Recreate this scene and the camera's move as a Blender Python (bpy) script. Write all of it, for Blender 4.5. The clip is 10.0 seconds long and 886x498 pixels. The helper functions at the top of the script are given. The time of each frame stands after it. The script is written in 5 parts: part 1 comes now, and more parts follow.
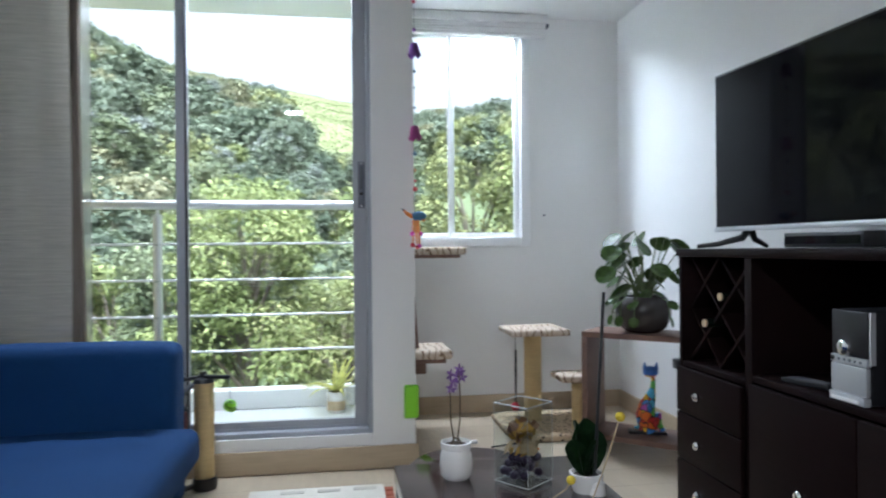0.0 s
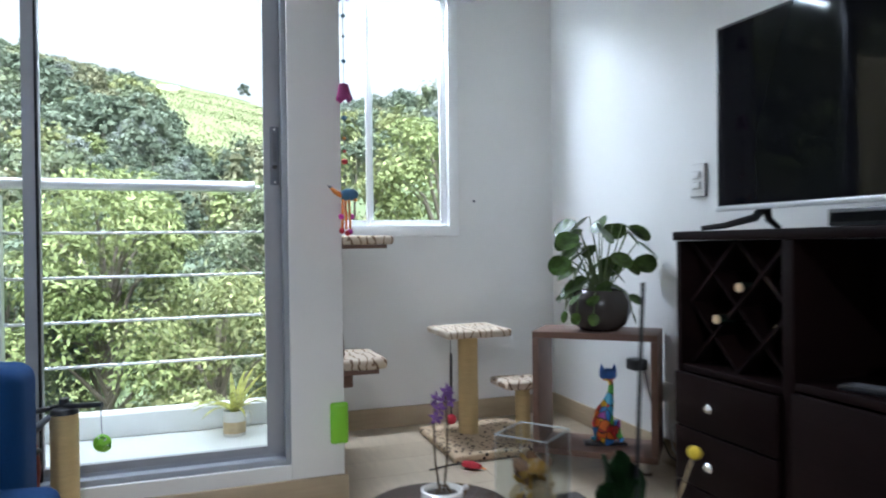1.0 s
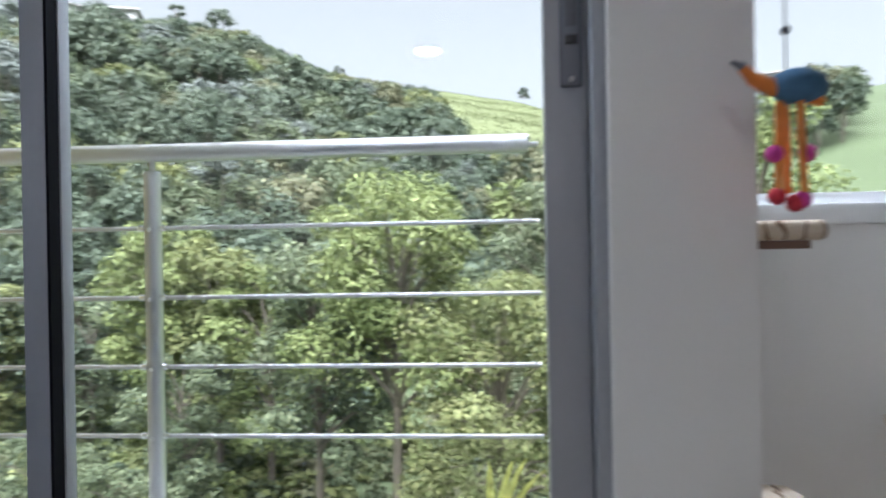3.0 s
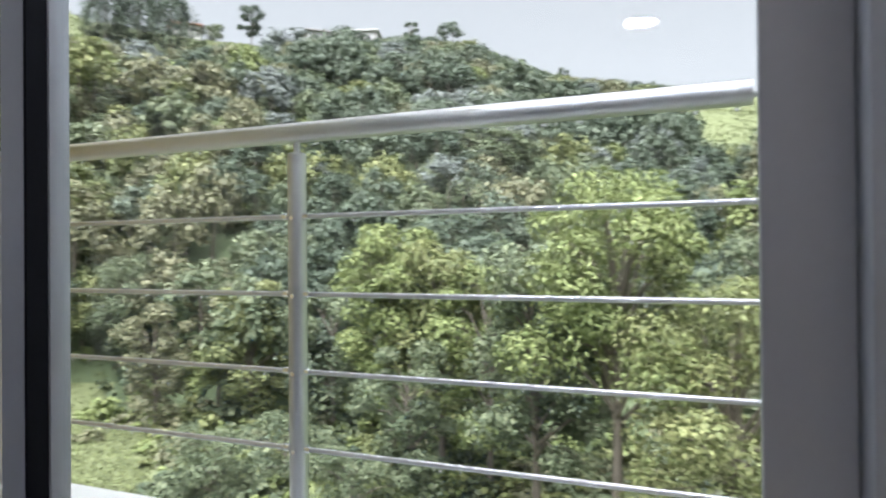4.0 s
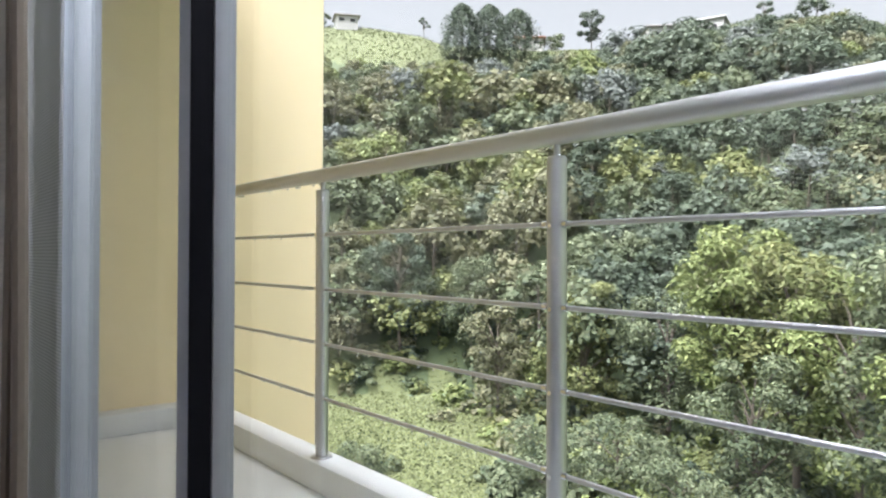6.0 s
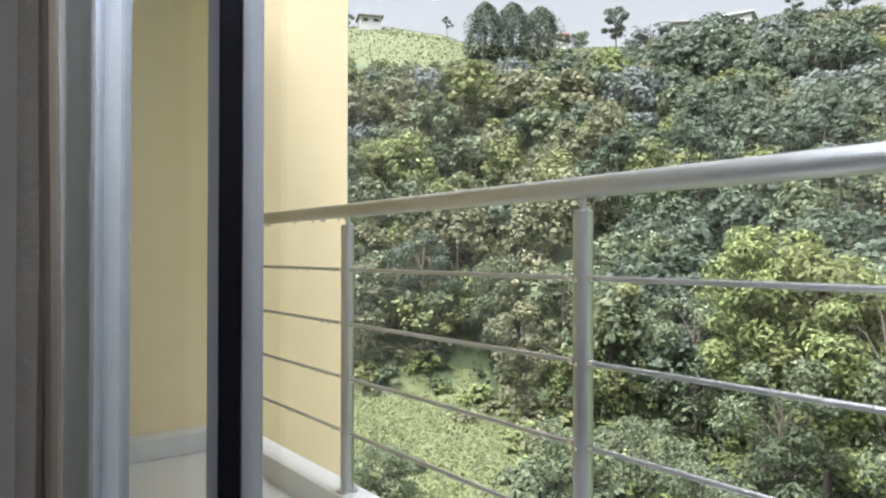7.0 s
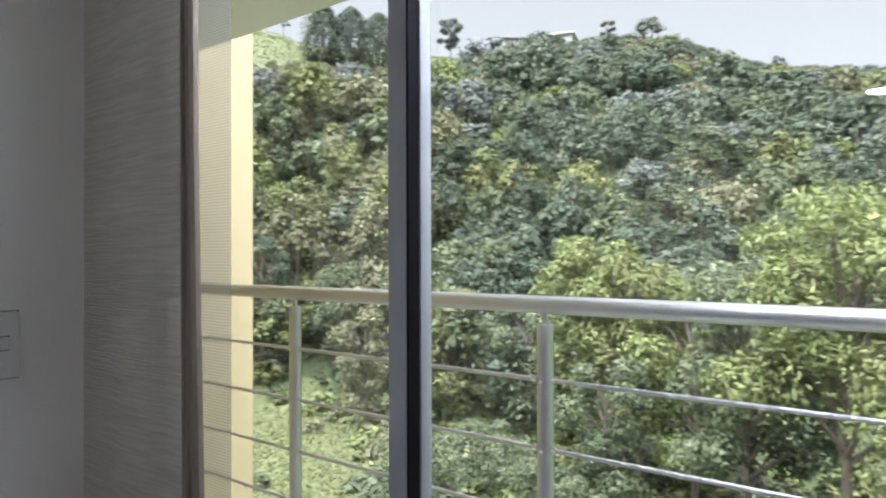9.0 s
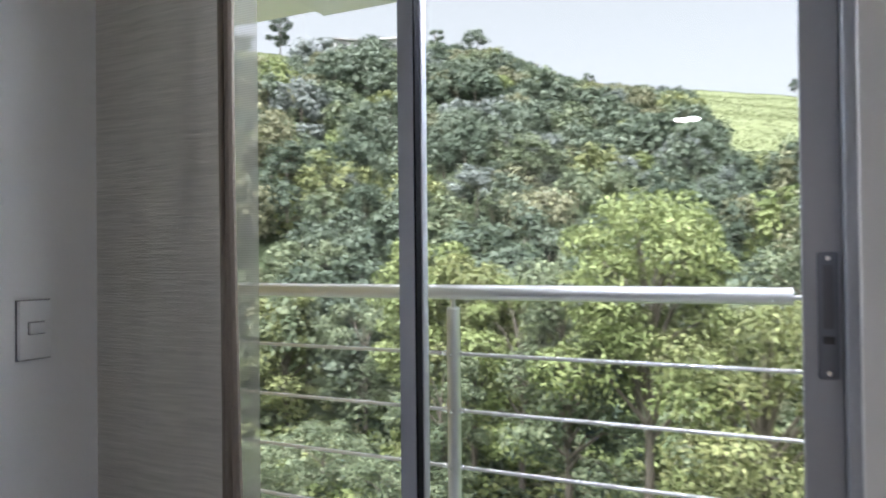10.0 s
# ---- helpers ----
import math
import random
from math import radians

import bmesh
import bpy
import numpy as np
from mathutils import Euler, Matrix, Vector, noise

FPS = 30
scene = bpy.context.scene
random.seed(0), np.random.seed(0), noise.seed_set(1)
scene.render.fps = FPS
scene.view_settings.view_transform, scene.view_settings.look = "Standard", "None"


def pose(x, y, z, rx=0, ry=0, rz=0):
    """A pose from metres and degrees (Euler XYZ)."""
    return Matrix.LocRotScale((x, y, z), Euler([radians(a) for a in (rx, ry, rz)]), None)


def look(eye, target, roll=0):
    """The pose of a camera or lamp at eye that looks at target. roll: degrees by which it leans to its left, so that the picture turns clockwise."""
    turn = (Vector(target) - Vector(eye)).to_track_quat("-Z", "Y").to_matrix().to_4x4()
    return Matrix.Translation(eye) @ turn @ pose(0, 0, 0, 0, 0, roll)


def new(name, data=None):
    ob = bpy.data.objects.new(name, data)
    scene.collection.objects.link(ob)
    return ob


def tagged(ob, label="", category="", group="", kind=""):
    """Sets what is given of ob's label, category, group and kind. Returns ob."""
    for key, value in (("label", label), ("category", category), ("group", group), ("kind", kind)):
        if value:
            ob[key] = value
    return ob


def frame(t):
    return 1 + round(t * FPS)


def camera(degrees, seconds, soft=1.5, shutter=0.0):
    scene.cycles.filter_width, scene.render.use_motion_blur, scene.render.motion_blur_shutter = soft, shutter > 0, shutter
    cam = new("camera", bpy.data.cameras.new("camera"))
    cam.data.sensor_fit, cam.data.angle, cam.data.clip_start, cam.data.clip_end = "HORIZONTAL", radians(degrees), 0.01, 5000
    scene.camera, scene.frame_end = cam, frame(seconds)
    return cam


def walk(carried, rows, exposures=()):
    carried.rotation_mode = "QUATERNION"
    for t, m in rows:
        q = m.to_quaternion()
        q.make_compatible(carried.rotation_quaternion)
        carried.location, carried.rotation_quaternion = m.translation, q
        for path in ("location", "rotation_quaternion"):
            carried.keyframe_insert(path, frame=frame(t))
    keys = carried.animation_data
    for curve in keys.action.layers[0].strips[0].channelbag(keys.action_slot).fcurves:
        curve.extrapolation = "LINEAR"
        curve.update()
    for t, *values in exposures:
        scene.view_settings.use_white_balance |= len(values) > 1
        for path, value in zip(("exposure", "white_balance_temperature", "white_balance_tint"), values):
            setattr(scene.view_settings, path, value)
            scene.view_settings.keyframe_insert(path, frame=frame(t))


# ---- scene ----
cam = camera(65.9, 10.0, soft=2.0, shutter=0.5)

PATH = [
    (0, (-0.332, -2.983, 0.956), (-0.028, -1.006, 0.952), -0.5),
    (0.5, (-0.407, -2.775, 0.938), (0.123, -0.847, 0.927), -0.6),
    (1, (-0.459, -2.432, 0.917), (0.195, -0.542, 0.903), -0.7),
    (1.5, (-0.481, -2.033, 0.936), (0.176, -0.145, 0.911), -0.9),
    (2, (-0.47, -1.612, 0.922), (0.082, 0.31, 0.902), -0.8),
    (2.5, (-0.401, -1.217, 0.924), (-0.177, 0.77, 0.914), -1.0),
    (4, (-0.286, -0.466, 0.888), (-1.051, 1.381, 0.901), -0.5),
    (4.5, (-0.263, -0.34, 0.881), (-1.29, 1.376, 0.899), -0.3),
    (5, (-0.248, -0.288, 0.873), (-1.507, 1.265, 0.895), -0.1),
    (5.5, (-0.231, -0.257, 0.879), (-1.669, 1.133, 0.903), 0.0),
    (6, (-0.217, -0.234, 0.909), (-1.756, 1.043, 0.93), 0.2),
    (7.5, (-0.233, -0.239, 1.146), (-1.817, 0.982, 1.162), 0.1),
    (8, (-0.265, -0.324, 1.258), (-1.789, 0.972, 1.276), -0.1),
    (8.5, (-0.279, -0.523, 1.337), (-1.685, 0.899, 1.358), -0.0),
    (9, (-0.301, -0.719, 1.354), (-1.549, 0.843, 1.376), -0.2),
    (9.5, (-0.311, -0.965, 1.371), (-1.358, 0.74, 1.395), -0.6),
    (10, (-0.335, -1.218, 1.337), (-1.164, 0.602, 1.361), -0.6),
]
walk(cam, [(t, look(eye, target, roll)) for t, eye, target, roll in PATH],
     exposures=[(0, 2.65, 5500, 10), (1.5, 2.62, 5500, 10), (2.5, 2.35, 5600, 12), (4.0, 2.05, 5900, 16), (6.0, 2.1, 6000, 18), (7.5, 1.98, 6000, 17), (10.0, 2.2, 5900, 16)])

# ---------------------------------------------------------------- world and light
SUN_EL, SUN_AZ = radians(70), radians(185)
world = bpy.data.worlds.new("sky")
scene.world = world
world.use_nodes = True
wn, wl = world.node_tree.nodes, world.node_tree.links
sky = wn.new("ShaderNodeTexSky")
sky.sky_type, sky.sun_disc = "NISHITA", False
sky.sun_elevation, sky.sun_rotation = SUN_EL, SUN_AZ
sky.air_density, sky.dust_density, sky.ozone_density = 1.0, 4.0, 1.0
veil = wn.new("ShaderNodeHueSaturation")
veil.inputs["Saturation"].default_value = 0.05
veil.inputs["Value"].default_value = 1.0
wl.new(sky.outputs[0], veil.inputs["Color"])
cloud = wn.new("ShaderNodeMix")
cloud.data_type, cloud.blend_type = "RGBA", "MULTIPLY"
cloud.inputs["Factor"].default_value, cloud.inputs["B"].default_value = 1.0, (0.985, 1.0, 0.955, 1)
wl.new(veil.outputs[0], cloud.inputs["A"])
wl.new(cloud.outputs["Result"], wn["Background"].inputs[0])
wn["Background"].inputs[1].default_value = 0.062

sun = new("sun", bpy.data.lights.new("sun", "SUN"))
sun.data.energy, sun.data.angle, sun.data.color = 5.0, radians(70), (1.0, 0.97, 0.92)
sun.matrix_world = look((80 * math.sin(SUN_AZ) * math.cos(SUN_EL), 80 * math.cos(SUN_AZ) * math.cos(SUN_EL), 80 * math.sin(SUN_EL)), (0, 0, 0))


def sky_fill(name, at, aim, w, h, watts):
    """An added area lamp, out of view by an opening's head, for sky light."""
    lamp = new(name, bpy.data.lights.new(name, "AREA"))
    lamp.data.shape, lamp.data.size, lamp.data.size_y = "RECTANGLE", w, h
    lamp.data.energy, lamp.data.color = watts, (0.93, 0.97, 1.0)
    lamp.matrix_world = look(at, aim)


sky_fill("door_sky_fill", (-0.72, 0.26, 2.31), (-0.72, -1.4, 0.5), 0.95, 0.16, 18)
sky_fill("window_sky_fill", (0.38, 1.02, 2.225), (0.55, -0.3, 0.5), 0.6, 0.05, 12)


# ---------------------------------------------------------------- materials
def material(name, colour, rough=0.6, metal=0.0, vary=0.12, grain=40.0, bump=0.15, patch=3.0, stretch=(1, 1, 1), tint=None, spec=0.5):
    """A surface with two scales of variation: patch (stains) and grain (fine relief)."""
    m = bpy.data.materials.new(name)
    m.use_nodes = True
    n, l = m.node_tree.nodes, m.node_tree.links
    p = n["Principled BSDF"]
    p.inputs["Roughness"].default_value, p.inputs["Metallic"].default_value = rough, metal
    p.inputs["Specular IOR Level"].default_value = spec
    co = n.new("ShaderNodeTexCoord")
    mp = n.new("ShaderNodeMapping")
    mp.inputs["Scale"].default_value = stretch
    l.new(co.outputs["Object"], mp.inputs["Vector"])
    big, fine = n.new("ShaderNodeTexNoise"), n.new("ShaderNodeTexNoise")
    big.inputs["Scale"].default_value, big.inputs["Detail"].default_value = patch, 4
    fine.inputs["Scale"].default_value, fine.inputs["Detail"].default_value = grain, 5
    l.new(mp.outputs[0], big.inputs["Vector"])
    l.new(mp.outputs[0], fine.inputs["Vector"])
    mix = n.new("ShaderNodeMix")
    mix.data_type = "RGBA"
    c = Vector(colour)
    other = Vector(tint) if tint else c * (1 - 2.2 * vary)
    mix.inputs["A"].default_value = (*(c * (1 + vary)), 1)
    mix.inputs["B"].default_value = (*other, 1)
    add = n.new("ShaderNodeMath")
    add.operation = "MULTIPLY_ADD"
    add.inputs[1].default_value = 0.5
    half = n.new("ShaderNodeMath")
    half.operation = "MULTIPLY"
    half.inputs[1].default_value = 0.5
    l.new(fine.outputs["Fac"], half.inputs[0])
    l.new(big.outputs["Fac"], add.inputs[0])
    l.new(half.outputs[0], add.inputs[2])
    l.new(add.outputs[0], mix.inputs["Factor"])
    l.new(mix.outputs["Result"], p.inputs["Base Color"])
    if bump:
        b = n.new("ShaderNodeBump")
        b.inputs["Strength"].default_value, b.inputs["Distance"].default_value = bump, 0.004
        l.new(fine.outputs["Fac"], b.inputs["Height"])
        l.new(b.outputs[0], p.inputs["Normal"])
    return m


def glass(name, tint=(0.97, 0.985, 0.98), rough=0.0):
    """Thin clear glass: it lets light straight through and mirrors more at grazing angles."""
    m = bpy.data.materials.new(name)
    m.use_nodes = True
    n, l = m.node_tree.nodes, m.node_tree.links
    n.clear()
    out, mix, tr, gl, lw, pw, ma = [n.new("ShaderNode" + k) for k in ("OutputMaterial", "MixShader", "BsdfTransparent", "BsdfGlossy", "LayerWeight", "Math", "Math")]
    tr.inputs[0].default_value = (*tint, 1)
    gl.inputs["Roughness"].default_value = rough
    lw.inputs["Blend"].default_value = 0.5
    pw.operation, ma.operation = "POWER", "MULTIPLY_ADD"
    pw.inputs[1].default_value = 5.0
    ma.inputs[1].default_value, ma.inputs[2].default_value = 0.8, 0.03
    l.new(lw.outputs["Facing"], pw.inputs[0])
    l.new(pw.outputs[0], ma.inputs[0])
    l.new(ma.outputs[0], mix.inputs[0])
    l.new(tr.outputs[0], mix.inputs[1])
    l.new(gl.outputs[0], mix.inputs[2])
    l.new(mix.outputs[0], out.inputs[0])
    return m


def foliage(name, colour, warm, sheen=0.62, through_light=0.3, speckle=6.0):
    m = bpy.data.materials.new(name)
    m.use_nodes = True
    n, l = m.node_tree.nodes, m.node_tree.links
    p, out = n["Principled BSDF"], n["Material Output"]
    p.inputs["Roughness"].default_value = sheen
    p.inputs["Specular IOR Level"].default_value = 0.16
    geo, ramp, tex = n.new("ShaderNodeNewGeometry"), n.new("ShaderNodeMix"), n.new("ShaderNodeTexNoise")
    ramp.data_type = "RGBA"
    ramp.inputs["A"].default_value, ramp.inputs["B"].default_value = (*colour, 1), (*warm, 1)
    tex.inputs["Scale"].default_value = 0.35
    co = n.new("ShaderNodeTexCoord")
    l.new(co.outputs["Object"], tex.inputs["Vector"])
    mean = n.new("ShaderNodeMath")
    mean.operation = "MULTIPLY"
    l.new(geo.outputs["Random Per Island"], mean.inputs[0])
    boost = n.new("ShaderNodeMath")
    boost.operation = "MULTIPLY_ADD"
    boost.inputs[1].default_value, boost.inputs[2].default_value = 3.4, -0.75
    l.new(tex.outputs["Fac"], boost.inputs[0])
    l.new(boost.outputs[0], mean.inputs[1])
    mean.use_clamp = True
    l.new(mean.outputs[0], ramp.inputs["Factor"])
    fine, tone, tinted, relief = [n.new("ShaderNode" + k) for k in ("TexNoise", "MapRange", "Mix", "Bump")]
    fine.inputs["Scale"].default_value, fine.inputs["Detail"].default_value = speckle, 3
    l.new(co.outputs["Object"], fine.inputs["Vector"])
    tone.inputs["From Min"].default_value, tone.inputs["From Max"].default_value = 0.32, 0.68
    tone.inputs["To Min"].default_value, tone.inputs["To Max"].default_value = 0.50, 1.30
    l.new(fine.outputs["Fac"], tone.inputs["Value"])
    tinted.data_type, tinted.blend_type = "RGBA", "MULTIPLY"
    tinted.inputs["Factor"].default_value = 1.0
    l.new(ramp.outputs["Result"], tinted.inputs["A"])
    l.new(tone.outputs[0], tinted.inputs["B"])
    relief.inputs["Strength"].default_value, relief.inputs["Distance"].default_value = 0.5, 0.35 / speckle
    l.new(fine.outputs["Fac"], relief.inputs["Height"])
    l.new(relief.outputs[0], p.inputs["Normal"])
    l.new(tinted.outputs["Result"], p.inputs["Base Color"])
    mix, tl = n.new("ShaderNodeMixShader"), n.new("ShaderNodeBsdfTranslucent")
    mix.inputs[0].default_value = through_light
    l.new(tinted.outputs["Result"], tl.inputs["Color"])
    l.new(p.outputs[0], mix.inputs[1])
    l.new(tl.outputs[0], mix.inputs[2])
    l.new(mix.outputs[0], out.inputs[0])
    return m


def glow(name, colour, strength):
    m = bpy.data.materials.new(name)
    m.use_nodes = True
    p = m.node_tree.nodes["Principled BSDF"]
    p.inputs["Base Color"].default_value = (0.8, 0.8, 0.8, 1)
    p.inputs["Emission Color"].default_value, p.inputs["Emission Strength"].default_value = (*colour, 1), strength
    return m


WALL = material("wall_paint", (0.80, 0.80, 0.79), 0.75, vary=0.03, grain=220, bump=0.10, patch=1.2)
CEIL = material("ceiling_paint", (0.82, 0.82, 0.81), 0.8, vary=0.03, grain=160, bump=0.08, patch=1.0)
YELLOW = material("yellow_render", (0.87, 0.72, 0.46), 0.85, vary=0.07, grain=130, bump=0.35, patch=1.6)
CONCRETE = material("white_painted_concrete", (0.70, 0.71, 0.71), 0.75, vary=0.10, grain=70, bump=0.3, patch=4)
BALCONY = material("white_balcony_paint", (0.72, 0.73, 0.73), 0.5, vary=0.05, grain=40, bump=0.15, patch=3)
ALU = material("matt_aluminium", (0.36, 0.38, 0.42), 0.5, 0.25, vary=0.05, grain=120, bump=0.03, patch=2)
ALU_SATIN = material("satin_aluminium", (0.36, 0.37, 0.40), 0.5, 0.2, vary=0.04, grain=120, bump=0.03, patch=2)
GASKET = material("black_rubber", (0.006, 0.006, 0.009), 0.7, spec=0.1, vary=0.1, grain=60, bump=0.05)
STEEL = material("brushed_steel", (0.54, 0.54, 0.56), 0.42, 1.0, vary=0.08, grain=90, bump=0.05, patch=6, stretch=(0.05, 1, 1))
CHROME = material("chrome", (0.75, 0.75, 0.77), 0.12, 1.0, vary=0.03, grain=50, bump=0.02)
GREYPLATE = material("grey_handle", (0.15, 0.16, 0.19), 0.45, 0.3, vary=0.05, grain=80, bump=0.03)
WINDOW_WHITE = material("white_window_frame", (0.86, 0.87, 0.88), 0.4, vary=0.02, grain=60, bump=0.03)
PLASTIC_WHITE = material("white_plastic", (0.75, 0.75, 0.74), 0.4, vary=0.03, grain=50, bump=0.02)
BLACK = material("black_plastic", (0.014, 0.014, 0.016), 0.35, vary=0.1, grain=60, bump=0.05)
ESPRESSO = material("espresso_wood", (0.008, 0.0036, 0.0036), 0.5, spec=0.06, vary=0.28, grain=26, bump=0.12, patch=3, stretch=(3, 0.5, 5))
ESPRESSO_TOP = material("espresso_table_top", (0.030, 0.015, 0.014), 0.14, spec=0.8, vary=0.2, grain=22, bump=0.05, patch=3, stretch=(0.5, 4, 4))
WALNUT = material("walnut_board", (0.19, 0.105, 0.075), 0.5, vary=0.22, grain=24, bump=0.12, patch=3, stretch=(1, 4, 4))
BASE = material("beige_skirting", (0.50, 0.40, 0.27), 0.45, vary=0.18, grain=16, bump=0.08, patch=3, stretch=(0.4, 0.4, 4))
SISAL = material("sisal_rope", (0.62, 0.46, 0.22), 0.85, vary=0.18, grain=120, bump=0.6, patch=12, stretch=(0.3, 0.3, 4))
BLUE = material("blue_sofa_cloth", (0.007, 0.040, 0.130), 0.9, spec=0.2, vary=0.20, grain=260, bump=0.5, patch=5)
LINEN = material("woven_curtain_cloth", (0.66, 0.63, 0.58), 0.9, vary=0.30, grain=24, bump=0.9, patch=9, stretch=(0.45, 0.45, 13))
# Browner than the beige hem itself: the gathered edge's shade is in the colour.
HEM = material("curtain_hem_shaded", (0.20, 0.165, 0.13), 0.85, vary=0.1, grain=90, bump=0.3, patch=8)
TERRACOTTA = material("dark_bronze_pot", (0.060, 0.050, 0.045), 0.22, vary=0.2, grain=14, bump=0.06, patch=5)
CERAMIC = material("white_ceramic", (0.72, 0.71, 0.68), 0.18, vary=0.05, grain=30, bump=0.03, patch=5)
SOIL = material("potting_soil", (0.04, 0.028, 0.02), 0.95, vary=0.35, grain=90, bump=0.9)
RED = material("red_felt", (0.55, 0.03, 0.05), 0.8, vary=0.1, grain=80, bump=0.3)
PINK = material("magenta_felt", (0.60, 0.05, 0.32), 0.8, vary=0.1, grain=80, bump=0.3)
PURPLE = material("violet_cloth", (0.30, 0.11, 0.42), 0.8, vary=0.25, grain=60, bump=0.3, patch=20)
PINKBELL = material("pink_purple_cloth", (0.52, 0.10, 0.34), 0.8, vary=0.25, grain=60, bump=0.3, patch=20)
ORANGE = material("orange_yarn", (0.75, 0.23, 0.04), 0.8, vary=0.15, grain=80, bump=0.3)
TEAL = material("blue_print_cloth", (0.07, 0.20, 0.36), 0.8, vary=0.4, grain=60, bump=0.3, patch=40, tint=(0.02, 0.02, 0.03))
GREEN = material("lime_plastic", (0.25, 0.62, 0.02), 0.35, vary=0.06, grain=60, bump=0.05)
YELLOWBALL = material("yellow_flower_head", (0.62, 0.47, 0.03), 0.9, vary=0.2, grain=220, bump=0.8)
DRIED = material("dried_petals", (0.60, 0.47, 0.28), 0.85, vary=0.35, grain=30, bump=0.4, patch=14)
BERRY = material("dark_purple_beads", (0.025, 0.012, 0.035), 0.3, vary=0.2, grain=30, bump=0.05)
TVSCREEN = material("tv_screen_glass", (0.004, 0.004, 0.006), 0.05, spec=0.12, vary=0.05, grain=5, bump=0.0)
SILVER = material("silver_plastic", (0.50, 0.51, 0.53), 0.35, 0.5, vary=0.05, grain=60, bump=0.03)
CORK = material("cork", (0.55, 0.40, 0.24), 0.9, vary=0.2, grain=80, bump=0.4)
BOTTLE = material("dark_bottle_glass", (0.008, 0.014, 0.010), 0.08, vary=0.05, grain=20, bump=0.0)
RUG = material("cream_woven_rug", (0.66, 0.62, 0.54), 0.95, vary=0.10, grain=160, bump=0.7, patch=9)
BARK = material("grey_bark", (0.13, 0.11, 0.085), 0.9, vary=0.25, grain=14, bump=0.6, patch=2)
STEMGREEN = material("green_stem", (0.10, 0.14, 0.04), 0.6, vary=0.2, grain=40, bump=0.2)
STEMBROWN = material("brown_stem", (0.10, 0.07, 0.04), 0.7, vary=0.2, grain=40, bump=0.2)
WATER = material("rain_water", (0.96, 0.97, 0.97), 0.03, vary=0.01, grain=40, bump=0.0)
WATER.node_tree.nodes["Principled BSDF"].inputs["Transmission Weight"].default_value = 0.85
WATER.node_tree.nodes["Principled BSDF"].inputs["IOR"].default_value = 1.33
GLASS, VASEGLASS = glass("window_glass"), glass("vase_glass", (0.96, 0.98, 0.98))
LAMP = glow("lit_lamp_panel", (1.0, 0.965, 0.93), 106.0)
# Hillside greens run paler and bluer than the leaves: distance haze in the colour.
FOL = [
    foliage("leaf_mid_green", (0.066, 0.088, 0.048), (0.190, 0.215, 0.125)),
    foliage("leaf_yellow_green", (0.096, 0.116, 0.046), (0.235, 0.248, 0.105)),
    foliage("leaf_hazy_blue_green", (0.064, 0.084, 0.058), (0.162, 0.192, 0.134)),
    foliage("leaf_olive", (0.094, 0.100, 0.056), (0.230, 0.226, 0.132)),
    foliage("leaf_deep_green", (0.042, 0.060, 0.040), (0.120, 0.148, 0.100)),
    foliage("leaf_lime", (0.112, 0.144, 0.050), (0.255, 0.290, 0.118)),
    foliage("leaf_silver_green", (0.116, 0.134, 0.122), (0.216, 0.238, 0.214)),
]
HOUSELEAF = foliage("house_plant_leaf", (0.012, 0.034, 0.010), (0.075, 0.125, 0.025), 0.3, 0.10, 30.0)
SUCCULENT = foliage("dark_succulent_leaf", (0.008, 0.028, 0.010), (0.03, 0.07, 0.02), 0.3, 0.05, 30.0)
BROMELIAD = foliage("yellow_green_blade", (0.36, 0.40, 0.08), (0.72, 0.68, 0.22), 0.4, 0.35, 40.0)
PETAL = foliage("violet_petal", (0.10, 0.04, 0.19), (0.26, 0.13, 0.38), 0.6, 0.2, 80.0)
# Meadow and grass greens are greyed a little, carrying distance haze as colour.
MEADOW = material("meadow_ground", (0.098, 0.112, 0.046), 0.95, vary=0.25, grain=2.6, bump=0.6, patch=0.25, tint=(0.082, 0.094, 0.040))
GRASS = foliage("meadow_grass", (0.092, 0.108, 0.044), (0.128, 0.142, 0.064), 0.85, 0.12, 3.0)


def ground_material():
    return material("forest_floor", (0.055, 0.075, 0.030), 0.95, vary=0.3, grain=2.2, bump=0.6, patch=0.12, tint=(0.03, 0.04, 0.018))


def floor_material():
    """Pale wood-look tiles: long boards with faint joints and a soft cloudy grain."""
    m = material("pale_wood_floor", (0.50, 0.42, 0.31), 0.32, vary=0.16, grain=9, bump=0.04, patch=2.2, stretch=(5, 0.8, 1))
    n, l = m.node_tree.nodes, m.node_tree.links
    br = n.new("ShaderNodeTexBrick")
    br.inputs["Scale"].default_value = 1.0
    br.inputs["Brick Width"].default_value, br.inputs["Row Height"].default_value, br.inputs["Mortar Size"].default_value = 1.2, 0.2, 0.0016
    br.inputs["Color1"].default_value, br.inputs["Color2"].default_value, br.inputs["Mortar"].default_value = (1, 1, 1, 1), (0.88, 0.86, 0.83, 1), (0.55, 0.5, 0.44, 1)
    tc = n.new("ShaderNodeTexCoord")
    l.new(tc.outputs["Object"], br.inputs["Vector"])
    mul = n.new("ShaderNodeMix")
    mul.data_type, mul.blend_type = "RGBA", "MULTIPLY"
    mul.inputs["Factor"].default_value = 1.0
    p = n["Principled BSDF"]
    src = p.inputs["Base Color"].links[0].from_socket
    l.new(src, mul.inputs["A"])
    l.new(br.outputs["Color"], mul.inputs["B"])
    l.new(mul.outputs["Result"], p.inputs["Base Color"])
    return m


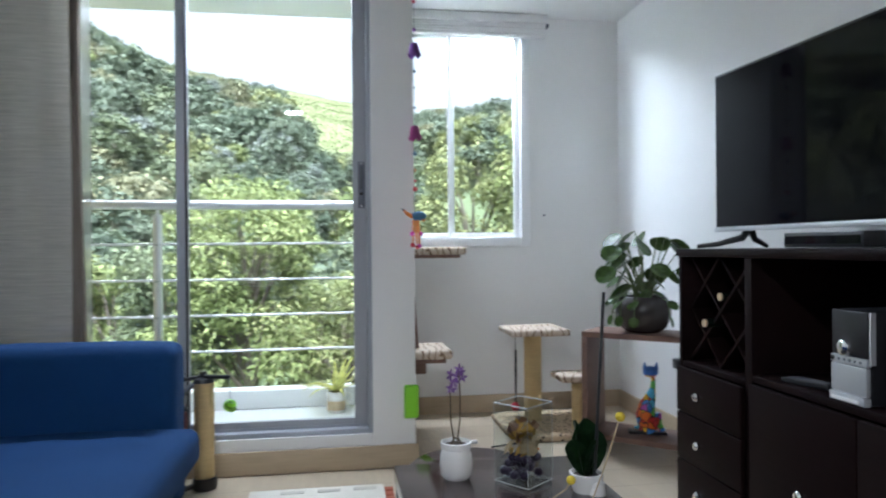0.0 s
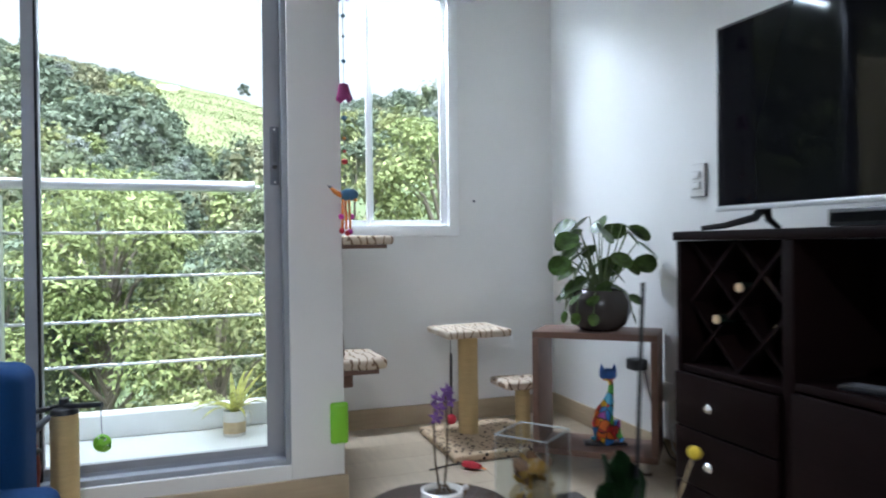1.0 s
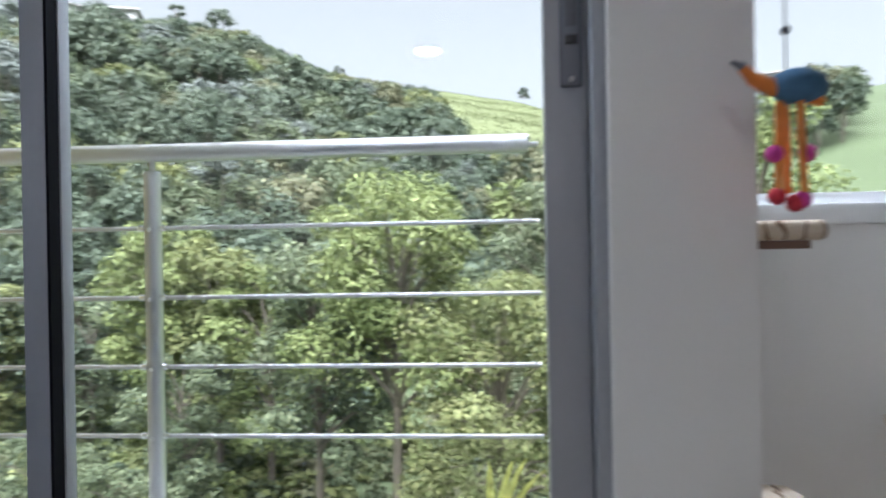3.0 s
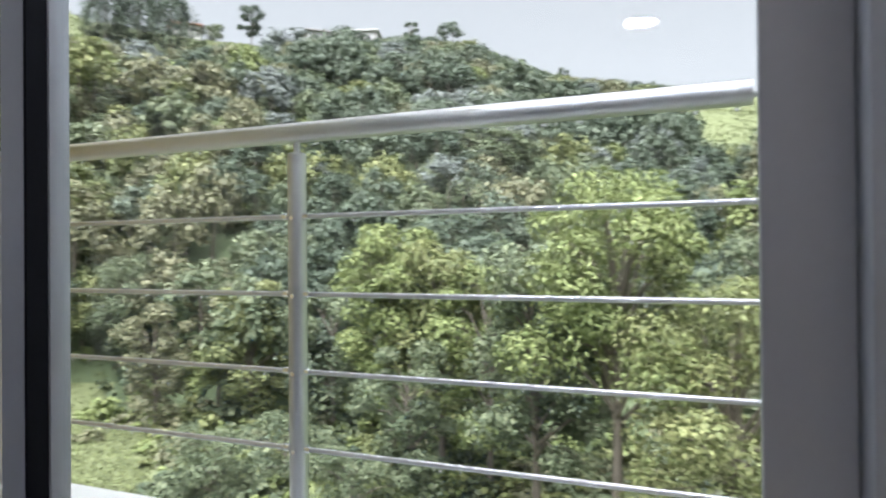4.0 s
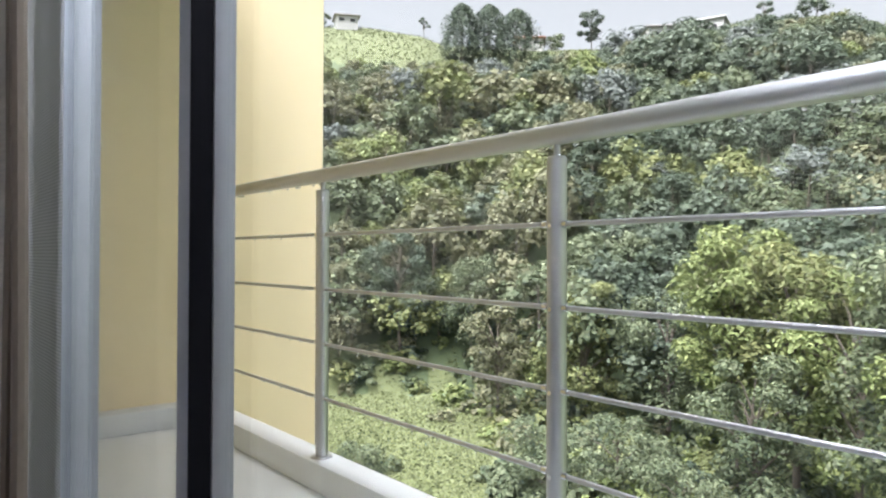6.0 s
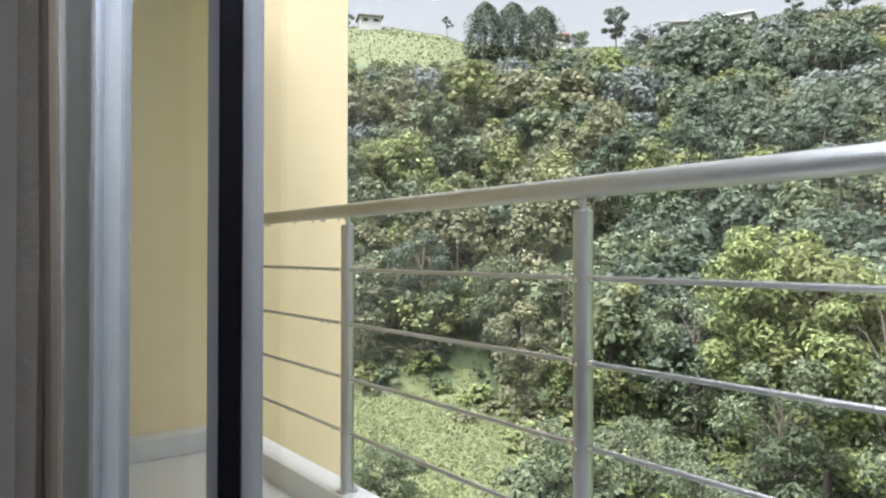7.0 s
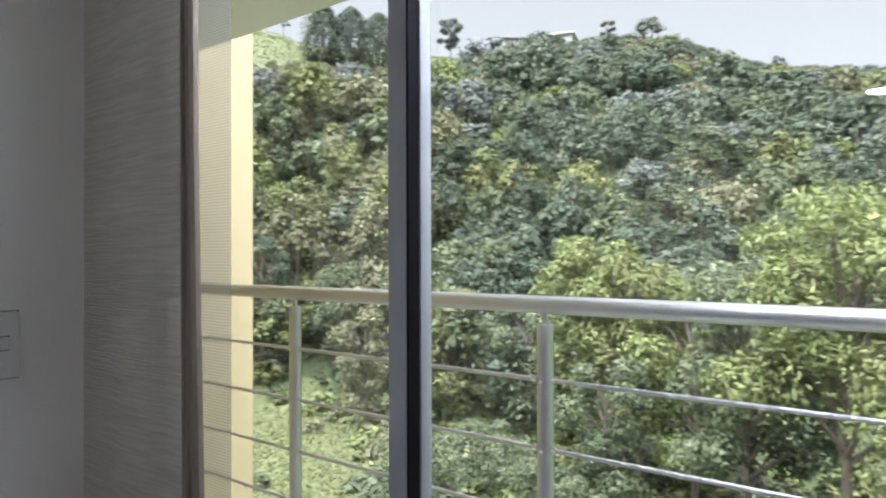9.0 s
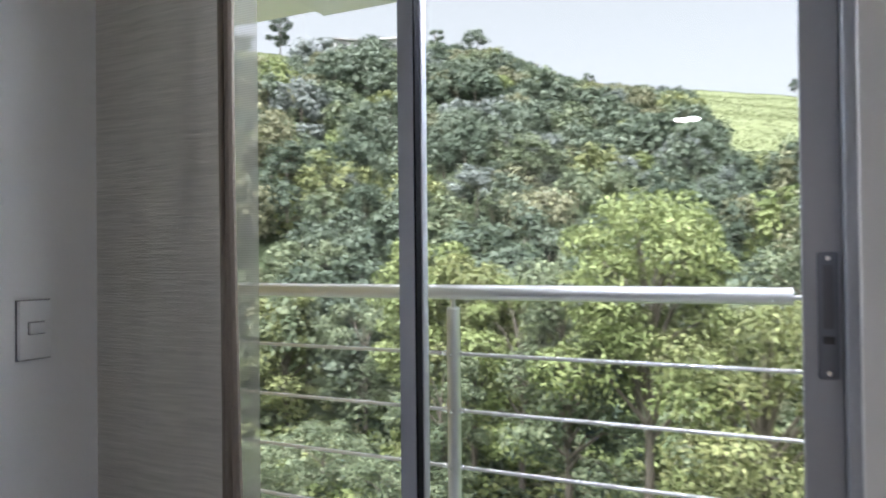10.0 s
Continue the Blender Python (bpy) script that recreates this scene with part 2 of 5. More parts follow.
def spotted(name, ground, spot, scale=26):
    """Plush cloth with dark animal-print spots."""
    m = bpy.data.materials.new(name)
    m.use_nodes = True
    n, l = m.node_tree.nodes, m.node_tree.links
    p = n["Principled BSDF"]
    p.inputs["Roughness"].default_value = 0.95
    co, vo, no, ramp, mix = [n.new("ShaderNode" + k) for k in ("TexCoord", "TexVoronoi", "TexNoise", "ValToRGB", "Mix")]
    mix.data_type = "RGBA"
    vo.inputs["Scale"].default_value, vo.inputs["Randomness"].default_value = scale, 1.0
    no.inputs["Scale"].default_value = 90
    l.new(co.outputs["Object"], vo.inputs["Vector"])
    l.new(co.outputs["Object"], no.inputs["Vector"])
    ramp.color_ramp.elements[0].position, ramp.color_ramp.elements[1].position = 0.26, 0.36
    ramp.color_ramp.elements[0].color, ramp.color_ramp.elements[1].color = (1, 1, 1, 1), (0, 0, 0, 1)
    l.new(vo.outputs["Distance"], ramp.inputs[0])
    mix.inputs["A"].default_value, mix.inputs["B"].default_value = (*ground, 1), (*spot, 1)
    l.new(ramp.outputs[0], mix.inputs["Factor"])
    l.new(mix.outputs["Result"], p.inputs["Base Color"])
    b = n.new("ShaderNodeBump")
    b.inputs["Strength"].default_value, b.inputs["Distance"].default_value = 0.6, 0.004
    l.new(no.outputs["Fac"], b.inputs["Height"])
    l.new(b.outputs[0], p.inputs["Normal"])
    return m


def striped(name):
    """Plush cloth with wavering brown and black stripes on cream, browner along the edges."""
    m = bpy.data.materials.new(name)
    m.use_nodes = True
    n, l = m.node_tree.nodes, m.node_tree.links
    p = n["Principled BSDF"]
    p.inputs["Roughness"].default_value = 0.95
    co, wave, no, ramp, big, mix, b = [n.new("ShaderNode" + k) for k in ("TexCoord", "TexWave", "TexNoise", "ValToRGB", "TexNoise", "Mix", "Bump")]
    wave.inputs["Scale"].default_value, wave.inputs["Distortion"].default_value, wave.inputs["Detail Scale"].default_value = 9.0, 7.0, 1.6
    no.inputs["Scale"].default_value, big.inputs["Scale"].default_value = 90, 9
    for k in (wave, no, big):
        l.new(co.outputs["Object"], k.inputs["Vector"])
    cr = ramp.color_ramp
    cr.elements[0].position, cr.elements[0].color = 0.0, (0.13, 0.085, 0.06, 1)
    cr.elements[1].position, cr.elements[1].color = 0.17, (0.60, 0.54, 0.46, 1)
    cr.elements.new(0.07).color = (0.34, 0.24, 0.16, 1)
    l.new(wave.outputs["Fac"], ramp.inputs[0])
    mix.data_type, mix.blend_type = "RGBA", "MULTIPLY"
    mix.inputs["B"].default_value = (0.86, 0.74, 0.60, 1)
    l.new(big.outputs["Fac"], mix.inputs["Factor"])
    l.new(ramp.outputs[0], mix.inputs["A"])
    l.new(mix.outputs["Result"], p.inputs["Base Color"])
    b.inputs["Strength"].default_value, b.inputs["Distance"].default_value = 0.6, 0.004
    l.new(no.outputs["Fac"], b.inputs["Height"])
    l.new(b.outputs[0], p.inputs["Normal"])
    return m


def patchwork(name):
    """Bright painted patches with dark outlines."""
    m = bpy.data.materials.new(name)
    m.use_nodes = True
    n, l = m.node_tree.nodes, m.node_tree.links
    p = n["Principled BSDF"]
    p.inputs["Roughness"].default_value = 0.3
    co, vo, edge, ramp, rim, mix = [n.new("ShaderNode" + k) for k in ("TexCoord", "TexVoronoi", "TexVoronoi", "ValToRGB", "ValToRGB", "Mix")]
    mix.data_type = "RGBA"
    edge.feature = "DISTANCE_TO_EDGE"
    for v in (vo, edge):
        v.inputs["Scale"].default_value = 30
        l.new(co.outputs["Object"], v.inputs["Vector"])
    sep = n.new("ShaderNodeSeparateColor")
    l.new(vo.outputs["Color"], sep.inputs[0])
    cr = ramp.color_ramp
    cr.interpolation = "CONSTANT"
    cols = [(0.55, 0.03, 0.03), (0.05, 0.20, 0.55), (0.75, 0.45, 0.03), (0.10, 0.45, 0.65), (0.65, 0.14, 0.02), (0.30, 0.05, 0.35), (0.12, 0.40, 0.06)]
    cr.elements[0].color, cr.elements[1].color = (*cols[0], 1), (*cols[1], 1)
    cr.elements[1].position = 1 / 7
    for i, c in enumerate(cols[2:]):
        cr.elements.new((i + 2) / 7).color = (*c, 1)
    l.new(sep.outputs[0], ramp.inputs[0])
    rim.color_ramp.elements[0].position, rim.color_ramp.elements[1].position = 0.025, 0.05
    l.new(edge.outputs["Distance"], rim.inputs[0])
    mix.inputs["A"].default_value = (0.01, 0.01, 0.012, 1)
    l.new(rim.outputs[0], mix.inputs["Factor"])
    l.new(ramp.outputs[0], mix.inputs["B"])
    l.new(mix.outputs["Result"], p.inputs["Base Color"])
    return m


def sheer_material():
    """Open-weave screen cloth: fine horizontal threads with gaps between them."""
    m = bpy.data.materials.new("screen_cloth")
    m.use_nodes = True
    n, l = m.node_tree.nodes, m.node_tree.links
    p, out = n["Principled BSDF"], n["Material Output"]
    p.inputs["Base Color"].default_value, p.inputs["Roughness"].default_value = (0.62, 0.61, 0.58, 1), 0.8
    co, wave, tr, mix, ramp = [n.new("ShaderNode" + k) for k in ("TexCoord", "TexWave", "BsdfTransparent", "MixShader", "MapRange")]
    wave.bands_direction = "Z"
    wave.inputs["Scale"].default_value, wave.inputs["Distortion"].default_value = 60.0, 0.6
    l.new(co.outputs["Object"], wave.inputs["Vector"])
    ramp.inputs["To Min"].default_value, ramp.inputs["To Max"].default_value = 0.48, 0.64
    l.new(wave.outputs["Fac"], ramp.inputs["Value"])
    l.new(ramp.outputs[0], mix.inputs[0])
    lit, both = n.new("ShaderNodeBsdfTranslucent"), n.new("ShaderNodeMixShader")
    lit.inputs["Color"].default_value = (0.32, 0.31, 0.30, 1)
    both.inputs[0].default_value = 0.55
    l.new(p.outputs[0], both.inputs[1])
    l.new(lit.outputs[0], both.inputs[2])
    l.new(tr.outputs[0], mix.inputs[1])
    l.new(both.outputs[0], mix.inputs[2])
    l.new(mix.outputs[0], out.inputs[0])
    return m


GROUND, FLOOR, SHEER = ground_material(), floor_material(), sheer_material()
LEOPARD = spotted("leopard_plush", (0.50, 0.38, 0.25), (0.045, 0.028, 0.018), 38)
ZEBRA = striped("striped_plush")
PATCH = patchwork("painted_patchwork")
BLUEPAINT = material("blue_enamel_paint", (0.05, 0.14, 0.45), 0.3, vary=0.3, grain=60, bump=0.05, patch=30)
# Dark grey for the shadow lines drawn around switch plates and rockers.
SHADOWGAP = material("grey_shadow_gap", (0.16, 0.16, 0.16), 0.7, vary=0.1, grain=60, bump=0.05, patch=8)


# ---------------------------------------------------------------- mesh helpers
def box(bm, x0, x1, y0, y1, z0, z1, bevel=0.0, seg=2):
    r = bmesh.ops.create_cube(bm, size=1)
    bmesh.ops.transform(bm, matrix=Matrix.Translation(((x0 + x1) / 2, (y0 + y1) / 2, (z0 + z1) / 2)) @ Matrix.Diagonal((abs(x1 - x0), abs(y1 - y0), abs(z1 - z0), 1)), verts=r["verts"])
    if bevel:
        es = list({e for v in r["verts"] for e in v.link_edges})
        bmesh.ops.bevel(bm, geom=es, offset=bevel, segments=seg, profile=0.5, affect="EDGES", clamp_overlap=True)
    return bm


def rod(bm, a, b, r0, r1=None, n=12, caps=True):
    a, b = Vector(a), Vector(b)
    d = b - a
    m = Matrix.Translation((a + b) / 2) @ d.to_track_quat("Z", "Y").to_matrix().to_4x4()
    bmesh.ops.create_cone(bm, cap_ends=caps, segments=n, radius1=r0, radius2=r0 if r1 is None else r1, depth=d.length, matrix=m)
    return bm


def lathe(bm, profile, at=(0, 0, 0), n=32):
    """Turns a profile of (radius, height) about the upright axis."""
    rings = []
    for r, z in profile:
        if r < 1e-5:
            rings.append([bm.verts.new((at[0], at[1], at[2] + z))])
        else:
            rings.append([bm.verts.new((at[0] + r * math.cos(k * math.tau / n), at[1] + r * math.sin(k * math.tau / n), at[2] + z)) for k in range(n)])
    for p, q in zip(rings, rings[1:]):
        for k in range(n):
            vs = [p[k % len(p)], p[(k + 1) % len(p)], q[(k + 1) % len(q)], q[k % len(q)]]
            vs = list(dict.fromkeys(vs))
            if len(vs) > 2:
                bm.faces.new(vs)
    return bm


def tube(bm, points, r, n=8):
    """A round tube along points; r is one radius or one for each point."""
    pts = [Vector(p) for p in points]
    rs = r if isinstance(r, (list, tuple)) else [r] * len(pts)
    rings = []
    for i, p in enumerate(pts):
        d = (pts[min(i + 1, len(pts) - 1)] - pts[max(i - 1, 0)]).normalized()
        s = d.cross(Vector((0.3, 0.9, 0.31)))
        if s.length < 0.1:
            s = d.cross(Vector((1, 0, 0)))
        s.normalize()
        u = s.cross(d)
        rings.append([bm.verts.new(p + rs[i] * (math.cos(k * math.tau / n) * s + math.sin(k * math.tau / n) * u)) for k in range(n)])
    for p, q in zip(rings, rings[1:]):
        for k in range(n):
            bm.faces.new((p[k], p[(k + 1) % n], q[(k + 1) % n], q[k]))
    bm.faces.new(rings[0])
    bm.faces.new(list(reversed(rings[-1])))
    return bm


def blob(bm, at, r, sx=1, sy=1, sz=1, sub=2):
    bmesh.ops.create_icosphere(bm, subdivisions=sub, radius=r, matrix=Matrix.Translation(at) @ Matrix.Diagonal((sx, sy, sz, 1)))
    return bm


def finish(name, bm, mat, smooth=True, angle=40):
    me = bpy.data.meshes.new(name)
    bmesh.ops.recalc_face_normals(bm, faces=bm.faces[:])
    if smooth:
        lim = radians(angle)
        for f in bm.faces:
            f.smooth = True
        for e in bm.edges:
            if len(e.link_faces) == 2 and e.calc_face_angle(0) > lim:
                e.smooth = False
    bm.to_mesh(me)
    bm.free()
    for k in mat if isinstance(mat, (list, tuple)) else [mat]:
        me.materials.append(k)
    return me


def thing(name, at, label, category, turn=0, group="", kind=""):
    ob = new(name)
    ob.matrix_world = pose(*at, 0, 0, turn)
    ob.empty_display_size = 0.1
    return tagged(ob, label, category, group, kind)


def part(name, bm, mat, parent, label=""):
    ob = new(name, finish(name, bm, mat))
    ob.parent = parent
    return tagged(ob, label) if label else ob


def solid(name, bm, mat, label, category, kind="", group="", at=(0, 0, 0)):
    ob = new(name, finish(name, bm, mat))
    ob.location = at
    return tagged(ob, label, category, group, kind)


def B(*a, **k):
    return box(bmesh.new(), *a, **k)


def quads(name, corners, mats, slots=None):
    """A mesh of free quads from an array of shape (n, 4, 3)."""
    me = bpy.data.meshes.new(name)
    n = len(corners)
    me.vertices.add(n * 4)
    me.vertices.foreach_set("co", np.ascontiguousarray(corners, dtype=np.float32).ravel())
    me.loops.add(n * 4)
    me.loops.foreach_set("vertex_index", np.arange(n * 4, dtype=np.int32))
    me.polygons.add(n)
    me.polygons.foreach_set("loop_start", np.arange(0, n * 4, 4, dtype=np.int32))
    for k in mats:
        me.materials.append(k)
    if slots is not None:
        me.polygons.foreach_set("material_index", np.asarray(slots, dtype=np.int32))
    me.update(calc_edges=True)
    me.validate()
    return me


def leaf_quads(rng, centres, normals, size, ratio=0.5, droop=0.25):
    """Diamond leaves at centres, lying across their normals, tips hanging a little."""
    n = len(centres)
    side = np.cross(normals, rng.normal(size=(n, 3)))
    side /= np.linalg.norm(side, axis=1, keepdims=True) + 1e-9
    tip = np.cross(side, normals)
    tip[:, 2] -= droop
    tip /= np.linalg.norm(tip, axis=1, keepdims=True) + 1e-9
    s = size[:, None]
    a = centres - tip * s * 0.5
    c = centres + tip * s * 0.5
    mid = centres + normals * s * 0.10 - tip * s * 0.06
    return np.stack([a, mid + side * s * ratio * 0.5, c, mid - side * s * ratio * 0.5], axis=1)


# ---------------------------------------------------------------- the large structure
XL, XR, YB, ZC = -1.757, 1.335, -6.2, 2.30      # left wall, right wall, back wall, ceiling
YW, YR = 0.0, 0.91                             # door wall, recess wall
XD0, XD1, ZD0, ZD1 = -1.73, -0.187, 0.15, 2.215  # door opening
S = "structure"
solid("floor", B(XL - 0.12, XR + 0.12, YB - 0.12, YR + 0.14, -0.12, 0.0), FLOOR, "pale beige wood-look tiled floor, lightly glossy", "floor", S)
solid("ceiling", B(XL - 0.12, XR + 0.12, YB - 0.12, YR + 0.14, ZC, ZC + 0.14), CEIL, "plain white painted ceiling", "ceiling", S)
solid("wall_west", B(XL - 0.12, XL, YB, 0.12, 0, ZC), WALL, "plain white painted side wall beside the balcony door", "wall", S)
solid("wall_east", B(XR, XR + 0.12, YB, YR + 0.14, 0, ZC), WALL, "plain white painted wall behind the television", "wall", S)
solid("wall_south", B(XL - 0.12, XR + 0.12, YB - 0.12, YB, 0, ZC), WALL, "plain white painted wall closing the room", "wall", S)
bm = B(XD0 - 0.01, XD1, 0.0, 0.12, 0, ZD0)
box(bm, XD0 - 0.01, XD1, 0.0, 0.12, ZD1, ZC)
solid("wall_door", bm, WALL, "white wall below and above the sliding balcony door", "wall", S)
solid("wall_pier", B(XD1, 0.0, 0.0, YR + 0.14, 0, ZC, bevel=0.004), WALL, "white painted wall end between balcony and window recess", "wall", S)
WX0, WX1, WZ0, WZ1 = 0.02, 0.765, 0.978, 2.235   # window opening
bm = B(0.0, WX0, YR, YR + 0.14, 0, ZC)
box(bm, WX1, XR, YR, YR + 0.14, 0, ZC)
box(bm, WX0, WX1, YR, YR + 0.14, 0, WZ0)
box(bm, WX0, WX1, YR, YR + 0.14, WZ1, ZC)
solid("wall_north", bm, WALL, "white painted recess wall with a small window", "wall", S)


def skirting(name, x0, x1, y0, y1):
    solid(name, B(x0, x1, y0, y1, 0, 0.10, bevel=0.003), BASE, "beige wood-look skirting along the wall foot", "skirting", S)


skirting("baseboard_1", XL, 0.012, -0.014, -0.001)
skirting("baseboard_2", 0.001, 0.013, 0.0, YR)
skirting("baseboard_3", 0.014, XR - 0.014, YR - 0.013, YR - 0.001)
skirting("baseboard_4", XR - 0.013, XR - 0.001, YB, YR - 0.001)

# balcony
CURB0, CURB1, ZCURB, XY = 1.0, 1.12, 0.157, -3.80
solid("balcony_floor", B(XY, XD1, 0.12, CURB1, -0.14, 0.05), BALCONY, "white painted balcony floor, damp", "balcony floor", S)
solid("balcony_curb", B(XY, XD1, CURB0, CURB1, 0.051, ZCURB, bevel=0.006), BALCONY, "white painted concrete kerb carrying the balcony railing", "kerb", S)
solid("balcony_side_curb", B(XY, XY + 0.12, 0.125, CURB0 - 0.003, 0.051, ZCURB, bevel=0.006), CONCRETE, "white painted concrete kerb along the yellow wall", "kerb", S)
solid("balcony_ceiling", B(XY, XD1, 0.12, 1.16, 2.37, 2.55, bevel=0.006), CEIL, "white painted underside of the balcony above", "ceiling", S)
solid("wall_yellow", B(XY - 0.25, XY, 0.12, 1.81, -9, 7, bevel=0.006), YELLOW, "pale yellow rendered wall closing the balcony end", "wall", S)
solid("wall_facade", B(XY, XL - 0.121, 0.0, 0.12, 0.05, 2.37), YELLOW, "pale yellow rendered facade beside the balcony door", "wall", S)
solid("wall_below", B(XY, XR + 0.12, 0.12, 1.04, -9, -0.141), YELLOW, "pale yellow rendered facade below the balcony", "wall", S)


DARKGREY = material("grey_recess_shade_and_keypad", (0.10, 0.105, 0.12), 0.5, vary=0.08, grain=60, bump=0.05)


# ---------------------------------------------------------------- balcony door
door = thing("door_1", (0, 0, 0), "grey aluminium sliding balcony door, closed, two glass leaves", "sliding door", kind=S)
bm = B(XD1 - 0.018, XD1, 0.012, 0.112, ZD0, ZD1, bevel=0.002)
box(bm, XD0, XD0 + 0.02, 0.012, 0.112, ZD0, ZD1, bevel=0.002)
box(bm, XD0 + 0.02, XD1 - 0.018, 0.012, 0.112, ZD0, ZD0 + 0.022, bevel=0.002)
box(bm, XD0 + 0.02, XD1 - 0.018, 0.012, 0.112, ZD1 - 0.022, ZD1, bevel=0.002)
box(bm, XD0 + 0.02, XD1 - 0.018, 0.0508, 0.0528, ZD0 + 0.022, ZD0 + 0.034)
part("door_frame", bm, ALU, door)


def leaf(name, x0, x1, y0, y1, w0, w1, label):
    bm = B(x0, x0 + w0, y0, y1, ZD0 + 0.026, ZD1 - 0.026, bevel=0.002)
    box(bm, x1 - w1, x1, y0, y1, ZD0 + 0.026, ZD1 - 0.026, bevel=0.002)
    box(bm, x0 + w0, x1 - w1, y0 + 0.002, y1 - 0.002, ZD0 + 0.026, ZD0 + 0.060)
    box(bm, x0 + w0, x1 - w1, y0 + 0.002, y1 - 0.002, ZD1 - 0.066, ZD1 - 0.026)
    fr = part(name, bm, ALU if x0 < -1.2 else ALU_SATIN, door, label)
    g = part("glass_pane", B(x0 + w0 - 0.004, x1 - w1 + 0.004, (y0 + y1) / 2 - 0.002, (y0 + y1) / 2 + 0.002, ZD0 + 0.056, ZD1 - 0.062), GLASS, fr)
    g.visible_shadow = False
    return fr


fixed = leaf("fixed_leaf", XD0 + 0.022, -0.967, 0.028, 0.0505, 0.05, 0.036, "fixed glass leaf in a grey aluminium frame")
part("gasket", B(-0.9668, -0.9625, 0.0285, 0.0525, ZD0 + 0.026, ZD1 - 0.026), GASKET, fixed, "black brush seal between the leaves")
moving = leaf("sliding_leaf", -1.000, -0.206, 0.0532, 0.0785, 0.040, 0.058, "sliding glass leaf in a satin aluminium frame")
bm = B(-0.243, -0.212, 0.044, 0.053, 1.133, 1.339, bevel=0.0048, seg=3)
h = part("handle", bm, GREYPLATE, moving, "grey recessed finger pull")
part("latch", B(-0.236, -0.219, 0.040, 0.0438, 1.19, 1.203, bevel=0.001), BLACK, h)
# Raised dark slab stands for the shade inside the finger hollow.
part("recess_shade", B(-0.235, -0.220, 0.0425, 0.0438, 1.215, 1.318, bevel=0.0005), DARKGREY, h)
for z in (1.143, 1.329):
    part("screw", rod(bmesh.new(), (-0.2275, 0.0438, z), (-0.2275, 0.042, z), 0.004, n=10), CHROME, h)


# ---------------------------------------------------------------- recess window
win = thing("window_1", (0, 0, 0), "white framed two-leaf sliding window above the recess wall", "window", kind=S)
bm = B(WX1 - 0.035, WX1 + 0.02, YR - 0.014, YR + 0.09, WZ0 - 0.018, WZ1, bevel=0.003)
box(bm, WX0 - 0.012, WX0 + 0.035, YR - 0.014, YR + 0.09, WZ0 - 0.018, WZ1, bevel=0.003)
box(bm, WX0 + 0.035, WX1 - 0.035, YR - 0.014, YR + 0.09, WZ0 - 0.018, WZ0 + 0.035, bevel=0.003)
box(bm, WX0 + 0.035, WX1 - 0.035, YR, YR + 0.09, WZ1 - 0.03, WZ1, bevel=0.003)
part("window_frame", bm, WINDOW_WHITE, win)


def sash(x0, x1, y0, y1, w0, w1):
    z0, z1 = WZ0 + 0.036, WZ1 - 0.031
    bm = B(x0, x0 + w0, y0, y1, z0, z1, bevel=0.002)
    box(bm, x1 - w1, x1, y0, y1, z0, z1, bevel=0.002)
    box(bm, x0 + w0, x1 - w1, y0, y1, z0, z0 + 0.028, bevel=0.002)
    box(bm, x0 + w0, x1 - w1, y0, y1, z1 - 0.028, z1, bevel=0.002)
    s = part("window_sash", bm, WINDOW_WHITE, win)
    g = part("pane", B(x0 + w0 - 0.003, x1 - w1 + 0.003, (y0 + y1) / 2 - 0.002, (y0 + y1) / 2 + 0.002, z0 + 0.025, z1 - 0.025), GLASS, s)
    g.visible_shadow = False


sash(WX0 + 0.036, 0.345, YR + 0.05, YR + 0.072, 0.026, 0.018)
sash(0.305, WX1 - 0.036, YR + 0.022, YR + 0.045, 0.020, 0.032)

# roller blind, rolled up under the ceiling
blind = thing("roller_blind", (0.44, YR - 0.05, 2.17), "white pleated roller blind pulled up under the ceiling", "blind")
part("cassette", B(-0.43, 0.44, -0.035, 0.045, 0.075, 0.126, bevel=0.006), PLASTIC_WHITE, blind)
bm = bmesh.new()
for i in range(4):
    box(bm, -0.42, 0.43, -0.028 + 0.004 * (i % 2), 0.036, 0.017 + 0.0145 * i, 0.030 + 0.0145 * i, bevel=0.004)
part("folded_slats", bm, PLASTIC_WHITE, blind)
part("bottom_bar", B(-0.425, 0.43, -0.022, 0.022, 0.0, 0.016, bevel=0.004), PLASTIC_WHITE, blind)
part("end_bracket", B(0.431, 0.446, -0.03, 0.03, 0.055, 0.075, bevel=0.003), GREYPLATE, blind)


# ---------------------------------------------------------------- railing
YRAIL, ZRAIL = 1.055, 1.210
rail = thing("railing", (0, 0, 0), "brushed steel balcony railing with four thin bars, wet", "railing", kind=S)
part("handrail", rod(bmesh.new(), (XY + 0.004, YRAIL, ZRAIL), (-0.232, YRAIL, ZRAIL), 0.0265, n=32), STEEL, rail)
part("end_pin", rod(bmesh.new(), (-0.232, YRAIL, ZRAIL - 0.004), (XD1 - 0.014, YRAIL, ZRAIL - 0.004), 0.007, n=10), STEEL, rail)
part("wall_flange", rod(bmesh.new(), (XY + 0.0005, YRAIL, ZRAIL), (XY + 0.012, YRAIL, ZRAIL), 0.045, n=24), STEEL, rail)
WIRES = (0.988, 0.784, 0.581, 0.378)
